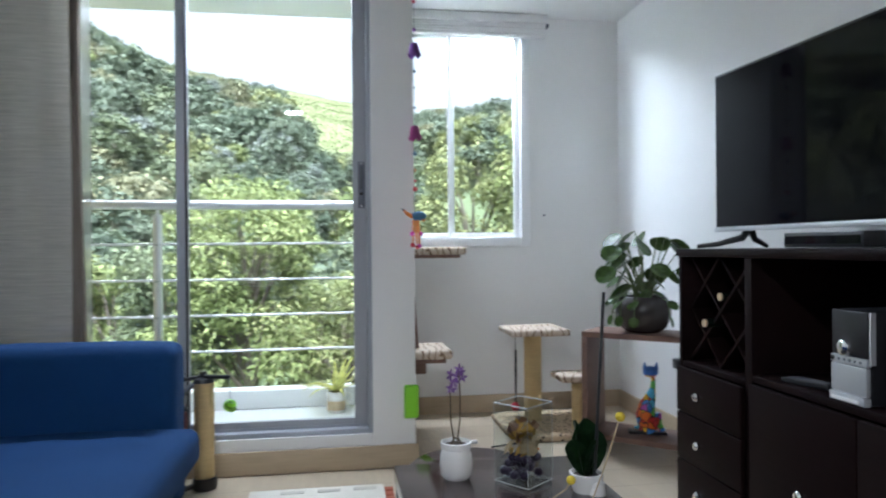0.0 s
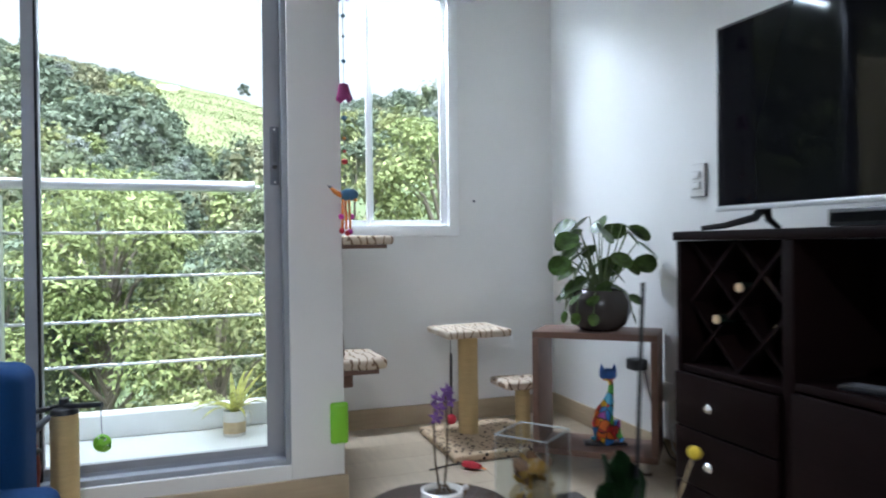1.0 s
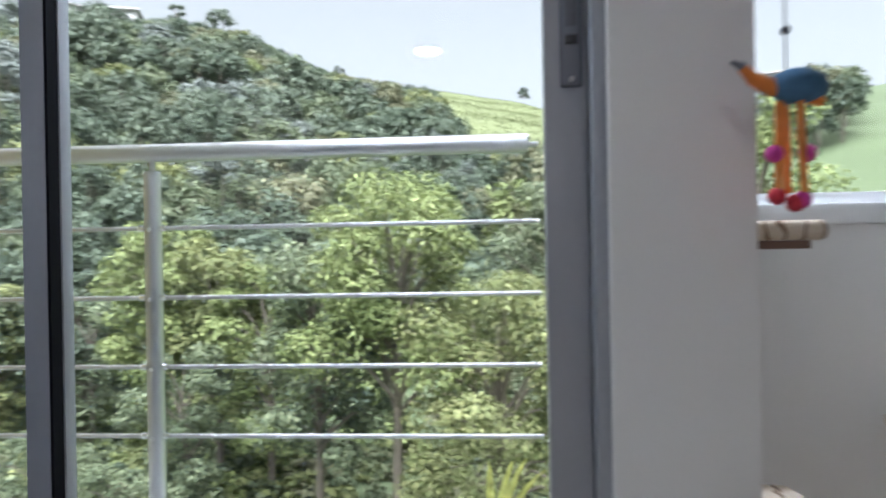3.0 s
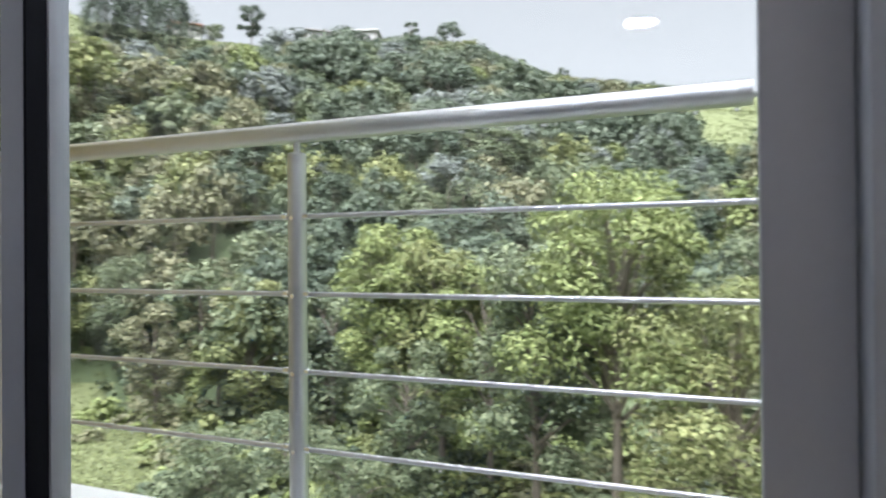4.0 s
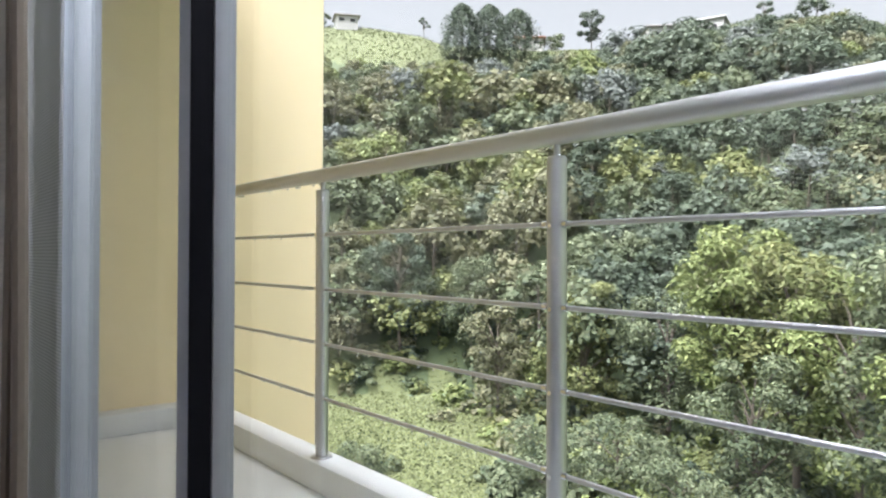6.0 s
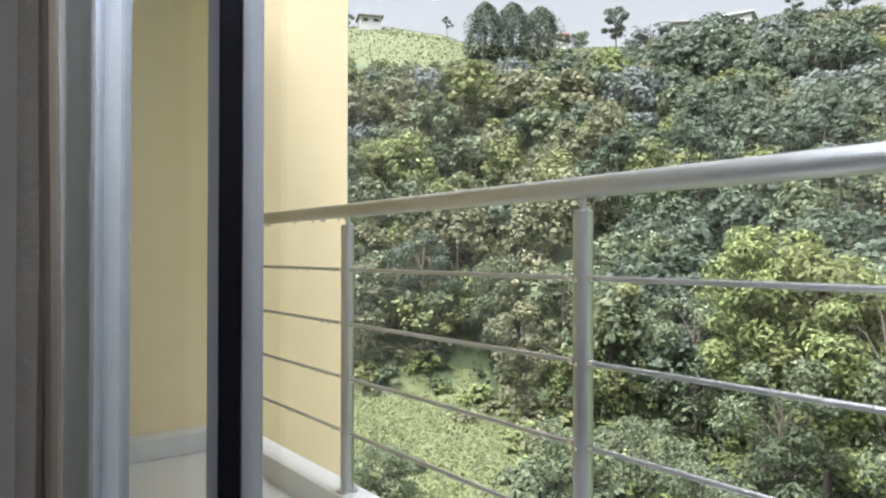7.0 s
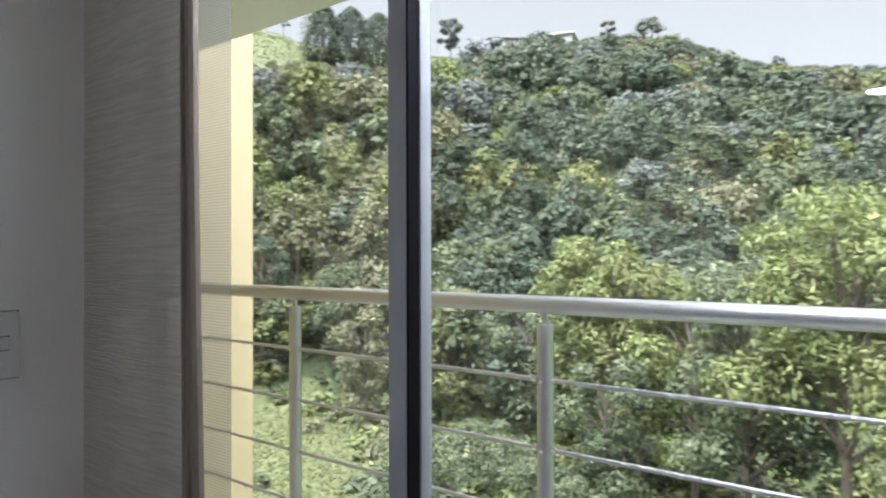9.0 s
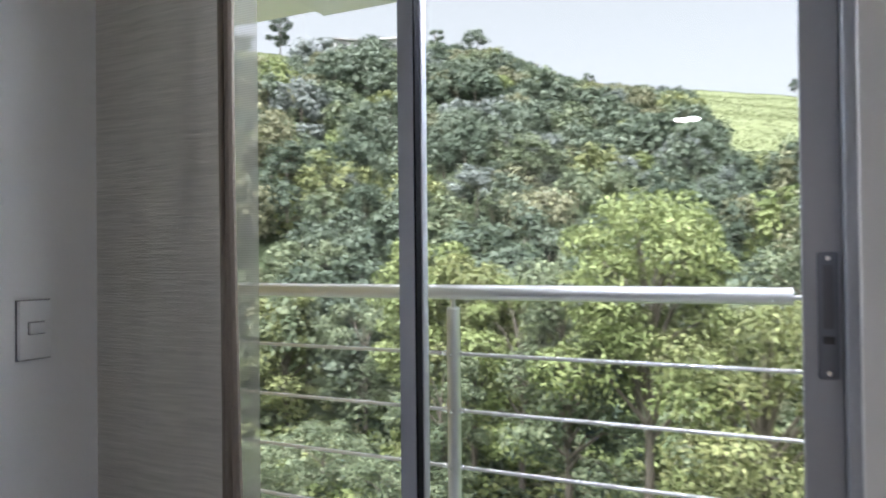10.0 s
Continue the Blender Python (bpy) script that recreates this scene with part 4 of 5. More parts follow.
def house(b, r, w, d, hgt, turn, label, roof_mat, lift=0.0):
    x, y, z = spot(b, r)
    t = thing("far_house", (x, y, z + lift), label, "house", turn=b + turn)
    part("wall", B(-w / 2, w / 2, -d / 2, d / 2, -1.5, hgt), FARWALL, t)
    part("roof", B(-w / 2 - 0.4, w / 2 + 0.4, -d / 2 - 0.5, d / 2 + 0.4, hgt + 0.01, hgt + 0.3, bevel=0.05), roof_mat, t)
    k = max(2, int(w / 2.2))
    for i in range(k):
        u = -w / 2 + (i + 0.5) * w / k
        wd = part("window", B(u - 0.55, u + 0.55, -d / 2 - 0.06, -d / 2 - 0.005, hgt * 0.38, hgt * 0.8), PLASTIC_WHITE, t)
        part("pane", B(u - 0.47, u + 0.47, -d / 2 - 0.075, -d / 2 - 0.061, hgt * 0.41, hgt * 0.77), BLACK, wd)


FARWALL = material("far_house_wall", (0.50, 0.49, 0.47), 0.8, vary=0.08, grain=8, bump=0.1, patch=1)
FARROOF = material("far_roof", (0.30, 0.28, 0.27), 0.8, vary=0.15, grain=8, bump=0.2, patch=1)
BRICKROOF = material("far_brick_roof", (0.28, 0.13, 0.09), 0.8, vary=0.15, grain=8, bump=0.2, patch=1)
house(58.3, 117, 3.6, 3.4, 1.5, 8, "small white house with a grey roof on the meadow top", FARROOF)
house(29.0, 124, 6.0, 5, 3.6, -10, "pale flat-roofed house on the wooded ridge", FARWALL, 1.2)
house(32.2, 124, 6.5, 5, 3.0, 12, "pale house with a long flat roof on the ridge", FARROOF, 1.6)
house(43.0, 122, 5.0, 4, 1.6, 0, "low house with a brown roof behind conifers", BRICKROOF)
house(-22.0, 105, 5.0, 4, 2.2, 0, "small pale house among trees on the hill", FARROOF, 2.0)


# ---------------------------------------------------------------- door wall: curtains, lamp, switches
def curtain(name, x0, x1, y, amp, waves, mat, label, hem=None, thick=0.004):
    t = thing(name, (0, y, 0), label, "curtain")
    bm = bmesh.new()
    n = 48
    cols = []
    for i in range(n + 1):
        f = i / n
        x = x0 + (x1 - x0) * f
        off = amp * math.sin(f * waves * math.tau) + amp * 0.4 * math.sin(f * waves * 2.7 * math.tau + 1)
        cols.append([bm.verts.new((x + (0.012 * f * (z < 0.6) * (0.6 - z)), off * (1.0 + 0.5 * (1.2 - z) / 1.2 * 0.4), z)) for z in (0.03, 0.35, 0.7, 1.1, 1.5, 1.9, ZC - 0.07)])
    for p, q in zip(cols, cols[1:]):
        for k in range(6):
            bm.faces.new((p[k], q[k], q[k + 1], p[k + 1]))
    bmesh.ops.solidify(bm, geom=bm.faces[:], thickness=thick)
    part("cloth", bm, mat, t)
    if hem:
        zs = [0.03 + (ZC - 0.10) * k / 14 for k in range(15)]
        for off, rad in ((0.0, 0.011), (-0.014, 0.009), (-0.025, 0.007)):
            bm = tube(bmesh.new(), [(x1 + off + 0.004 * math.sin(3.1 * z + off * 90) + 0.012 * max(0.0, 1.0 - z) * (1 + 40 * off), 0.006 * math.sin(2.3 * z + off * 200), z) for z in zs], rad, 8)
            part("side_hem", bm, hem, t, "gathered side hem, coloured brown for its shade")
    part("rail", B(x0, XD1 - 0.02, -0.014, 0.014, ZC - 0.068, ZC - 0.04, bevel=0.003), PLASTIC_WHITE, t)
    return t


curtain("curtain_panel", XL + 0.0005, -1.342, -0.083, 0.004, 1.5, LINEN, "beige woven curtain panel drawn aside by the door", HEM)
curtain("screen_panel", XL + 0.003, -1.318, -0.028, 0.002, 1, SHEER, "sheer off-white screen panel behind the curtain", None, 0.0015)

lamp = thing("ceiling_lamp", (-0.75, -3.7, ZC), "round white ceiling lamp, lit", "ceiling lamp")
part("rim", lathe(bmesh.new(), [(0.094, 0), (0.105, 0), (0.105, -0.018), (0.094, -0.022), (0.094, -0.004)], n=40), PLASTIC_WHITE, lamp)
part("lit_panel", lathe(bmesh.new(), [(0.0, -0.016), (0.093, -0.016), (0.093, -0.006), (0.0, -0.006)], n=40), LAMP, lamp)


def switch_plate(name, at, turn, w, h, label, rockers):
    t = thing(name, at, label, "light switch", turn)
    part("plate", B(-w / 2, w / 2, -0.013, -0.0005, -h / 2, h / 2, bevel=0.003), PLASTIC_WHITE, t)
    # Slightly larger grey sheet paints the shadow line around the plate.
    part("shadow_backing", B(-w / 2 - 0.002, w / 2 + 0.002, -0.004, -0.0003, -h / 2 - 0.002, h / 2 + 0.002), SHADOWGAP, t)
    for x, z, rw, rh in rockers:
        part("rocker_surround", B(x - rw / 2 - 0.002, x + rw / 2 + 0.002, -0.0138, -0.0125, z - rh / 2 - 0.002, z + rh / 2 + 0.002), SHADOWGAP, t)
        part("rocker", B(x - rw / 2, x + rw / 2, -0.020, -0.0139, z - rh / 2, z + rh / 2, bevel=0.0015), PLASTIC_WHITE, t)
    return t


switch_plate("light_switch", (XL, -0.241, 1.190), 90, 0.072, 0.125, "white light switch plate with one small rocker", [(0.0, 0.004, 0.034, 0.024)])
switch_plate("light_switch", (XR, -0.272, 1.150), -90, 0.078, 0.122, "white light switch plate with two rockers", [(0.0, 0.02, 0.04, 0.024), (0.0, -0.02, 0.04, 0.024)])

# a nail left in the recess wall
solid("wall_hook", rod(rod(bmesh.new(), (0.866, YR - 0.018, 1.140), (0.866, YR + 0.001, 1.145), 0.003, n=8), (0.866, YR - 0.020, 1.140), (0.866, YR - 0.017, 1.140), 0.007, n=10), GREYPLATE, "small grey nail in the white recess wall", "nail")


# ---------------------------------------------------------------- sofa
sofa = thing("sofa", (0, 0, 0), "dark blue cloth sofa with square padded arms", "sofa")


def cushion(x0, x1, y0, y1, z0, z1, r, puff=0.0):
    bm = B(x0, x1, y0, y1, z0, z1)
    bmesh.ops.bevel(bm, geom=bm.edges[:], offset=r, segments=4, profile=0.5, affect="EDGES", clamp_overlap=True)
    if puff:
        bmesh.ops.subdivide_edges(bm, edges=[e for e in bm.edges if e.calc_length() > 0.15], cuts=5, use_grid_fill=True)
        cx, cy, hx, hy = (x0 + x1) / 2, (y0 + y1) / 2, (x1 - x0) / 2, (y1 - y0) / 2
        for v in bm.verts:
            if v.co.z > (z0 + z1) / 2:
                v.co.z += puff * max(0, 1 - ((v.co.x - cx) / hx) ** 2) * max(0, 1 - ((v.co.y - cy) / hy) ** 2) + 0.004 * noise.noise(v.co * 9)
    return bm


part("arm", cushion(-1.66, -0.868, -0.632, -0.44, 0.07, 0.640, 0.045, 0.006), BLUE, sofa)
part("arm", cushion(-1.66, -0.868, -2.86, -2.66, 0.07, 0.640, 0.045, 0.006), BLUE, sofa)
part("seat_base", cushion(-1.64, -0.87, -2.66, -0.634, 0.07, 0.245, 0.02), BLUE, sofa)
part("seat_cushion", cushion(-1.48, -0.785, -1.645, -0.612, 0.248, 0.372, 0.038, 0.018), BLUE, sofa, "blue seat cushion with a soft rolled front edge")
part("seat_cushion", cushion(-1.48, -0.785, -2.658, -1.650, 0.248, 0.372, 0.038, 0.018), BLUE, sofa, "blue seat cushion with a soft rolled front edge")
part("backrest", cushion(-1.70, -1.49, -2.66, -0.634, 0.10, 0.78, 0.05), BLUE, sofa)
for y in (-0.55, -2.75):
    for x in (-1.58, -0.95):
        part("leg", rod(bmesh.new(), (x, y, 0), (x, y, 0.072), 0.018, 0.024, n=12), BLACK, sofa)

# ---------------------------------------------------------------- toy post with arms beside the sofa
post = thing("scratching_post", (-0.868, -0.13, 0), "sisal-wrapped cat scratching post with black arms and a hanging ball", "scratching post")


def sisal(parent, r, z0, z1, x=0.0, y=0.0):
    """A rope-wound post: ridges all the way up."""
    prof = [(0, z0)]
    k = int((z1 - z0) / 0.008)
    for i in range(k + 1):
        prof.append((r - (0.0016 if i % 2 else 0), z0 + (z1 - z0) * i / k))
    prof.append((0, z1))
    return part("post", lathe(bmesh.new(), prof, (x, y, 0), 20), SISAL, parent, "yellow sisal rope winding")


sisal(post, 0.040, 0.045, 0.425)
part("base_cap", lathe(bmesh.new(), [(0, 0.0), (0.046, 0.0), (0.050, 0.02), (0.044, 0.046), (0, 0.046)], n=24), BLACK, post)
part("top_cap", lathe(bmesh.new(), [(0, 0.425), (0.042, 0.425), (0.036, 0.44), (0.016, 0.447), (0.013, 0.47), (0, 0.472)], n=20), BLACK, post)
part("arm", rod(bmesh.new(), (-0.02, 0, 0.447), (0.11, -0.05, 0.452), 0.0085, n=10), BLACK, post)
part("arm", rod(bmesh.new(), (0.01, 0.01, 0.447), (-0.10, -0.02, 0.438), 0.0085, n=10), BLACK, post)
part("string", rod(bmesh.new(), (0.105, -0.048, 0.45), (0.108, -0.05, 0.362), 0.0015, n=6), GREYPLATE, post)
bm = bmesh.new()
bmesh.ops.create_icosphere(bm, subdivisions=2, radius=0.026, matrix=Matrix.Translation((0.108, -0.05, 0.338)))
bmesh.ops.delete(bm, geom=[f for i, f in enumerate(bm.faces[:]) if i % 5 == 0], context="FACES_ONLY")
bmesh.ops.solidify(bm, geom=bm.faces[:], thickness=0.003)
part("toy_ball", bm, GREEN, post, "green slotted plastic toy ball")
bm = tube(bmesh.new(), [(-0.01, 0.0, 0.44), (-0.05, -0.03, 0.41), (-0.085, -0.05, 0.37), (-0.09, -0.06, 0.33)], [0.006, 0.010, 0.012, 0.008], 8)
part("bent_arm", bm, GREYPLATE, post)
bm = tube(bmesh.new(), [(-0.075, -0.04, 0.345), (-0.07, -0.045, 0.28), (-0.08, -0.05, 0.2), (-0.07, -0.04, 0.1), (-0.085, -0.05, 0.03)], [0.013, 0.017, 0.020, 0.022, 0.016], 10)
part("side_spindle", bm, material("red_brown_wood", (0.20, 0.035, 0.025), 0.4, vary=0.2, grain=30, bump=0.1), post, "red-brown turned side spindle")
blob(bm2 := bmesh.new(), (-0.065, -0.06, 0.335), 0.014, 1.2, 1, 0.8)
part("knob", bm2, BLACK, post)
bm = bmesh.new()
tube(bm, [(-0.01, 0, 0.02), (-0.07, -0.06, 0.018), (-0.13, -0.12, 0.012)], 0.011, 8)
tube(bm, [(-0.01, 0, 0.02), (0.0, 0.08, 0.015)], 0.011, 8)
part("floor_bar", bm, BLACK, post)

# ---------------------------------------------------------------- recess: cat furniture
cat_tree = thing("cat_tree", (0.705, 0.53, 0), "two-level cat tree with sisal posts and spotted plush platforms", "cat tree")


def pad(x0, x1, y0, y1, z0, z1, sag=0.008, r=0.012):
    bm = B(x0, x1, y0, y1, z0, z1)
    bmesh.ops.bevel(bm, geom=bm.edges[:], offset=r, segments=3, profile=0.5, affect="EDGES", clamp_overlap=True)
    bmesh.ops.subdivide_edges(bm, edges=[e for e in bm.edges if e.calc_length() > 0.08], cuts=4, use_grid_fill=True)
    for v in bm.verts:
        v.co += Vector((1, 1, 0.8)) * sag * 0.6 * noise.noise(v.co * 14)
    return bm


part("base", pad(-0.20, 0.27, -0.30, 0.21, 0.0, 0.035), LEOPARD, cat_tree, "leopard print plush base board")
sisal(cat_tree, 0.047, 0.034, 0.492, -0.012, 0.03)
part("platform", pad(-0.157, 0.158, -0.10, 0.205, 0.490, 0.524), ZEBRA, cat_tree, "white and dark spotted plush platform")
sisal(cat_tree, 0.034, 0.034, 0.287, 0.158, -0.20)
part("small_platform", pad(0.038, 0.24, -0.30, -0.11, 0.286, 0.318), ZEBRA, cat_tree, "small spotted plush step")
part("edge_trim", B(0.105, 0.21, -0.255, -0.145, 0.274, 0.287, bevel=0.004), BARK, cat_tree)
part("toy_strap", tube(bmesh.new(), [(-0.13, -0.06, 0.49), (-0.131, -0.062, 0.43), (-0.128, -0.06, 0.42), (-0.13, -0.062, 0.30), (-0.131, -0.065, 0.15)], [0.0016, 0.002, 0.006, 0.007, 0.003], 8), BLACK, cat_tree)
part("toy_ball", blob(bmesh.new(), (-0.132, -0.065, 0.128), 0.024), RED, cat_tree, "red felt toy ball")

toy = thing("cat_toy", (0.52, 0.18, 0), "red toy on a short black cord lying on the floor", "cat toy", 30)
part("grip", tube(bmesh.new(), [(0, 0, 0.018), (0.012, -0.035, 0.018), (0.02, -0.075, 0.016)], [0.013, 0.017, 0.010], 10), RED, toy)
part("cord", tube(bmesh.new(), [(0, 0.003, 0.02), (-0.05, 0.05, 0.012), (-0.12, 0.075, 0.008)], 0.004, 6), BLACK, toy)
part("tail", tube(bmesh.new(), [(0.02, -0.075, 0.014), (0.035, -0.09, 0.006)], 0.004, 6), ORANGE, toy)


def wall_shelf(at, x1, y0, y1, label, plank):
    t = thing("cat_shelf", at, label, "wall shelf", group="cat shelves on the recess wall")
    part("cushion", pad(0.002, x1, y0, y1, 0.0, 0.040, 0.007, 0.016), ZEBRA, t)
    part("board", B(0.002, x1 - 0.03, y0 + 0.02, y1 - 0.02, -0.018, -0.001, bevel=0.002), WALNUT, t)
    part("bracket", B(0.001, 0.07, (y0 + y1) / 2 - 0.02, (y0 + y1) / 2 + 0.02, -0.085, -0.019, bevel=0.003), WALNUT, t)
    if plank:
        bm = bmesh.new()
        prof = [(0.001, 0.02), (0.035, 0.02), (0.012, 0.36), (0.001, 0.36)]
        a = [bm.verts.new((x, y0 + 0.10, z)) for x, z in prof]
        b = [bm.verts.new((x, y0 + 0.125, z)) for x, z in prof]
        bm.faces.new(a), bm.faces.new(list(reversed(b)))
        for k in range(4):
            bm.faces.new((a[k], b[k], b[(k + 1) % 4], a[(k + 1) % 4]))
        part("back_plank", bm, WALNUT, t)


wall_shelf((0, 0.05, 0.452), 0.178, 0.0, 0.30, "spotted plush cat shelf on a dark wooden bracket", True)
wall_shelf((0, 0.50, 0.920), 0.33, 0.0, 0.30, "cushioned wooden cat shelf under the window sill", False)

# lime corner brush on the wall end
brush = thing("corner_brush", (0.0, 0.0, 0.212), "lime green plastic cat grooming brush on the wall corner", "pet brush")
part("body", B(-0.052, 0.012, -0.021, -0.001, 0, 0.146, bevel=0.009, seg=3), GREEN, brush)
part("bristle_pad", B(-0.047, 0.006, -0.027, -0.0205, 0.008, 0.138, bevel=0.003), GREEN, brush)

# hanging mobile
mob = thing("hanging_mobile", (-0.006, -0.10, 0.95), "colourful cloth bird mobile on a beaded string", "mobile")
part("string", rod(bmesh.new(), (0, 0, 0.12), (0, 0, ZC - 0.95), 0.0012, n=6), GREYPLATE, mob)


def bell(z, mat):
    bm = bmesh.new()
    n = 20
    rows_ = []
    for r, h in [(0.004, 0.034), (0.016, 0.030), (0.021, 0.012), (0.022, -0.006), (0.027, -0.024)]:
        rows_.append([bm.verts.new((r * (1 + (0.18 * math.cos(5 * k * math.tau / n) if h < 0 else 0)) * math.cos(k * math.tau / n), r * math.sin(k * math.tau / n), z + h + (0.008 * math.cos(5 * k * math.tau / n) if h < -0.02 else 0))) for k in range(n)])
    for p, q in zip(rows_, rows_[1:]):
        for k in range(n):
            bm.faces.new((p[k], p[(k + 1) % n], q[(k + 1) % n], q[k]))
    bmesh.ops.solidify(bm, geom=bm.faces[:], thickness=0.0025)
    part("cloth_bell", bm, mat, mob)


bell(0.842, PURPLE)
bell(0.490, PINKBELL)
for z, m, r in ((1.05, RED, 0.008), (0.93, PURPLE, 0.009), (0.755, TEAL, 0.008), (0.685, GREYPLATE, 0.006), (0.60, TEAL, 0.008), (0.405, TEAL, 0.010), (0.335, ORANGE, 0.006), (0.29, RED, 0.006), (0.255, RED, 0.011), (0.205, GREYPLATE, 0.006)):
    part("bead", blob(bmesh.new(), (0, 0, z), r, 1, 1, 0.9), m, mob)
bm = tube(bmesh.new(), [(-0.048, 0, 0.165), (-0.036, 0, 0.152), (-0.018, 0, 0.142), (0.004, 0, 0.138), (0.024, 0, 0.132), (0.040, 0, 0.122)], [0.005, 0.008, 0.010, 0.012, 0.010, 0.005], 12)
part("bird_body", bm, ORANGE, mob, "orange cloth bird body")
part("bird_back", blob(bmesh.new(), (0.014, 0, 0.142), 0.025, 1.35, 0.9, 0.85), TEAL, mob, "blue printed bird back")
part("beak", rod(bmesh.new(), (-0.047, 0, 0.165), (-0.060, 0, 0.172), 0.006, 0.002, n=8), GREYPLATE, mob)
for x, d in ((-0.008, 0.0), (0.004, 0.012), (0.012, -0.006)):
    part("leg", tube(bmesh.new(), [(x, d, 0.125), (x * 1.2, d, 0.06), (x * 1.3, d, 0.022)], 0.0045, 7), ORANGE, mob)
for x, z, m in ((-0.014, 0.066, PINK), (0.022, 0.066, PINK), (-0.012, 0.018, RED), (0.008, 0.010, RED), (0.016, 0.014, PINK)):
    part("pompom", blob(bmesh.new(), (x, 0.0, z), 0.0105), m, mob)


# ---------------------------------------------------------------- corner table with plant and figure
TURN = math.degrees(math.atan2(-0.322, 0.37))
ct = thing("side_table", (0.795, 0.092, 0), "open walnut box side table on chrome feet", "side table", TURN)
LW, DW = 0.492, 0.25
part("top", B(0, LW, 0, DW, 0.531, 0.557, bevel=0.002), WALNUT, ct)
part("side_panel", B(0, 0.026, 0.0, DW, 0.086, 0.530, bevel=0.002), WALNUT, ct)
part("side_panel", B(LW - 0.026, LW, 0.0, DW, 0.086, 0.530, bevel=0.002), WALNUT, ct)
part("bottom_shelf", B(0, LW, 0, DW, 0.060, 0.085, bevel=0.002), WALNUT, ct)
for x in (0.05, LW - 0.05):
    for y in (0.045, DW - 0.045):
        part("foot", lathe(bmesh.new(), [(0, 0), (0.024, 0), (0.024, 0.008), (0.013, 0.012), (0.013, 0.0598), (0, 0.0598)], (x, y, 0), 20), CHROME, ct)


def on_table(u, v, z):
    a = radians(TURN)
    return (0.795 + u * math.cos(a) - v * math.sin(a), 0.092 + u * math.sin(a) + v * math.cos(a), z)


plant = thing("potted_plant", on_table(0.255, 0.125, 0.557), "round-leaved green houseplant in a dark glazed bowl pot", "potted plant")
part("pot", lathe(bmesh.new(), [(0, 0), (0.075, 0), (0.105, 0.025), (0.126, 0.075), (0.126, 0.115), (0.108, 0.160), (0.098, 0.166), (0.094, 0.160), (0.105, 0.12), (0, 0.12)], n=40), TERRACOTTA, plant)
part("soil", lathe(bmesh.new(), [(0, 0.140), (0.05, 0.138), (0.1, 0.130)], n=24), SOIL, plant)
g = random.Random(8)


def round_leaf(bm, at, d, size, tilt):
    """A heart-shaped leaf blade, dished along its midrib."""
    d = Vector(d).normalized()
    s = d.cross(Vector((0, 0, 1))).normalized()
    nrm = (s.cross(d) * math.cos(tilt) + s * math.sin(tilt)).normalized()
    s = d.cross(nrm).normalized()
    c0 = bm.verts.new(Vector(at) + d * size * 0.45 - nrm * size * 0.05)
    ring = []
    for k in range(14):
        a = k * math.tau / 14
        rr = 0.5 * (1 + 0.12 * math.cos(a) - 0.10 * math.cos(2 * a))
        p = Vector(at) + d * size * (0.45 + rr * math.cos(a) * 1.1) + s * size * rr * math.sin(a) * 0.92
        ring.append(bm.verts.new(p + nrm * size * 0.06 * abs(math.sin(a)) - Vector((0, 0, 1)) * size * 0.10 * max(0, math.cos(a))))
    for k in range(14):
        bm.faces.new((c0, ring[k], ring[(k + 1) % 14]))


def stem(points, radii):
    part("stem", tube(bmesh.new(), points, radii, 6), STEMGREEN, plant)


spec = [(0.9 * i, 0.05 + 0.014 * (i % 5), 0.18 + 0.017 * ((i * 7) % 17), 0.062 + 0.007 * (i % 4)) for i in range(21)]
for a, d, hgt, size in spec:
    a += g.uniform(-0.4, 0.4)
    top = Vector((math.cos(a) * d * (0.8 + 0.6 * (hgt - 0.15) / 0.3), math.sin(a) * d * (0.8 + 0.5 * (hgt - 0.15) / 0.3), hgt))
    root = Vector((math.cos(a) * 0.02, math.sin(a) * 0.02, 0.13))
    stem([root, root.lerp(top, 0.5) + Vector((0, 0, 0.02)), top], [0.004, 0.003, 0.002])
    bm = bmesh.new()
    round_leaf(bm, top, (math.cos(a), math.sin(a), g.uniform(-1.3, -0.25)), size * g.uniform(1.05, 1.5), g.uniform(-0.8, 0.8))
    part("leaf", bm, HOUSELEAF, plant)
for a, hgt, d in ((2.6, 0.455, 0.10), (1.9, 0.47, 0.05), (0.4, 0.44, 0.10), (-0.4, 0.43, 0.13), (-0.9, 0.36, 0.16), (3.3, 0.40, 0.14), (-0.2, 0.30, 0.17), (2.2, 0.36, 0.08), (3.0, 0.30, 0.14)):
    top = Vector((math.cos(a) * d, math.sin(a) * d, hgt))
    stem([(0.01, 0, 0.13), top * 0.5 + Vector((0.01, 0, 0.09)), top], [0.0045, 0.0035, 0.002])
    bm = bmesh.new()
    round_leaf(bm, top, (math.cos(a + 0.4), math.sin(a + 0.4), -0.75), 0.098, g.uniform(-0.7, 0.7))
    part("leaf", bm, HOUSELEAF, plant)
for a in (2.4, 3.0, 3.5, 4.0, 5.2):
    pts = [(math.cos(a) * 0.09, math.sin(a) * 0.09, 0.165), (math.cos(a) * 0.135, math.sin(a) * 0.135, 0.15), (math.cos(a) * 0.145, math.sin(a) * 0.145, 0.08)]
    stem(pts, 0.0025)
    bm = bmesh.new()
    round_leaf(bm, pts[1], (math.cos(a), math.sin(a), -0.7), 0.055, 0.3)
    part("leaf", bm, HOUSELEAF, plant)
    bm = bmesh.new()
    round_leaf(bm, pts[2], (math.cos(a) * 0.3, math.sin(a) * 0.3, -0.9), 0.045, -0.3)
    part("leaf", bm, HOUSELEAF, plant)

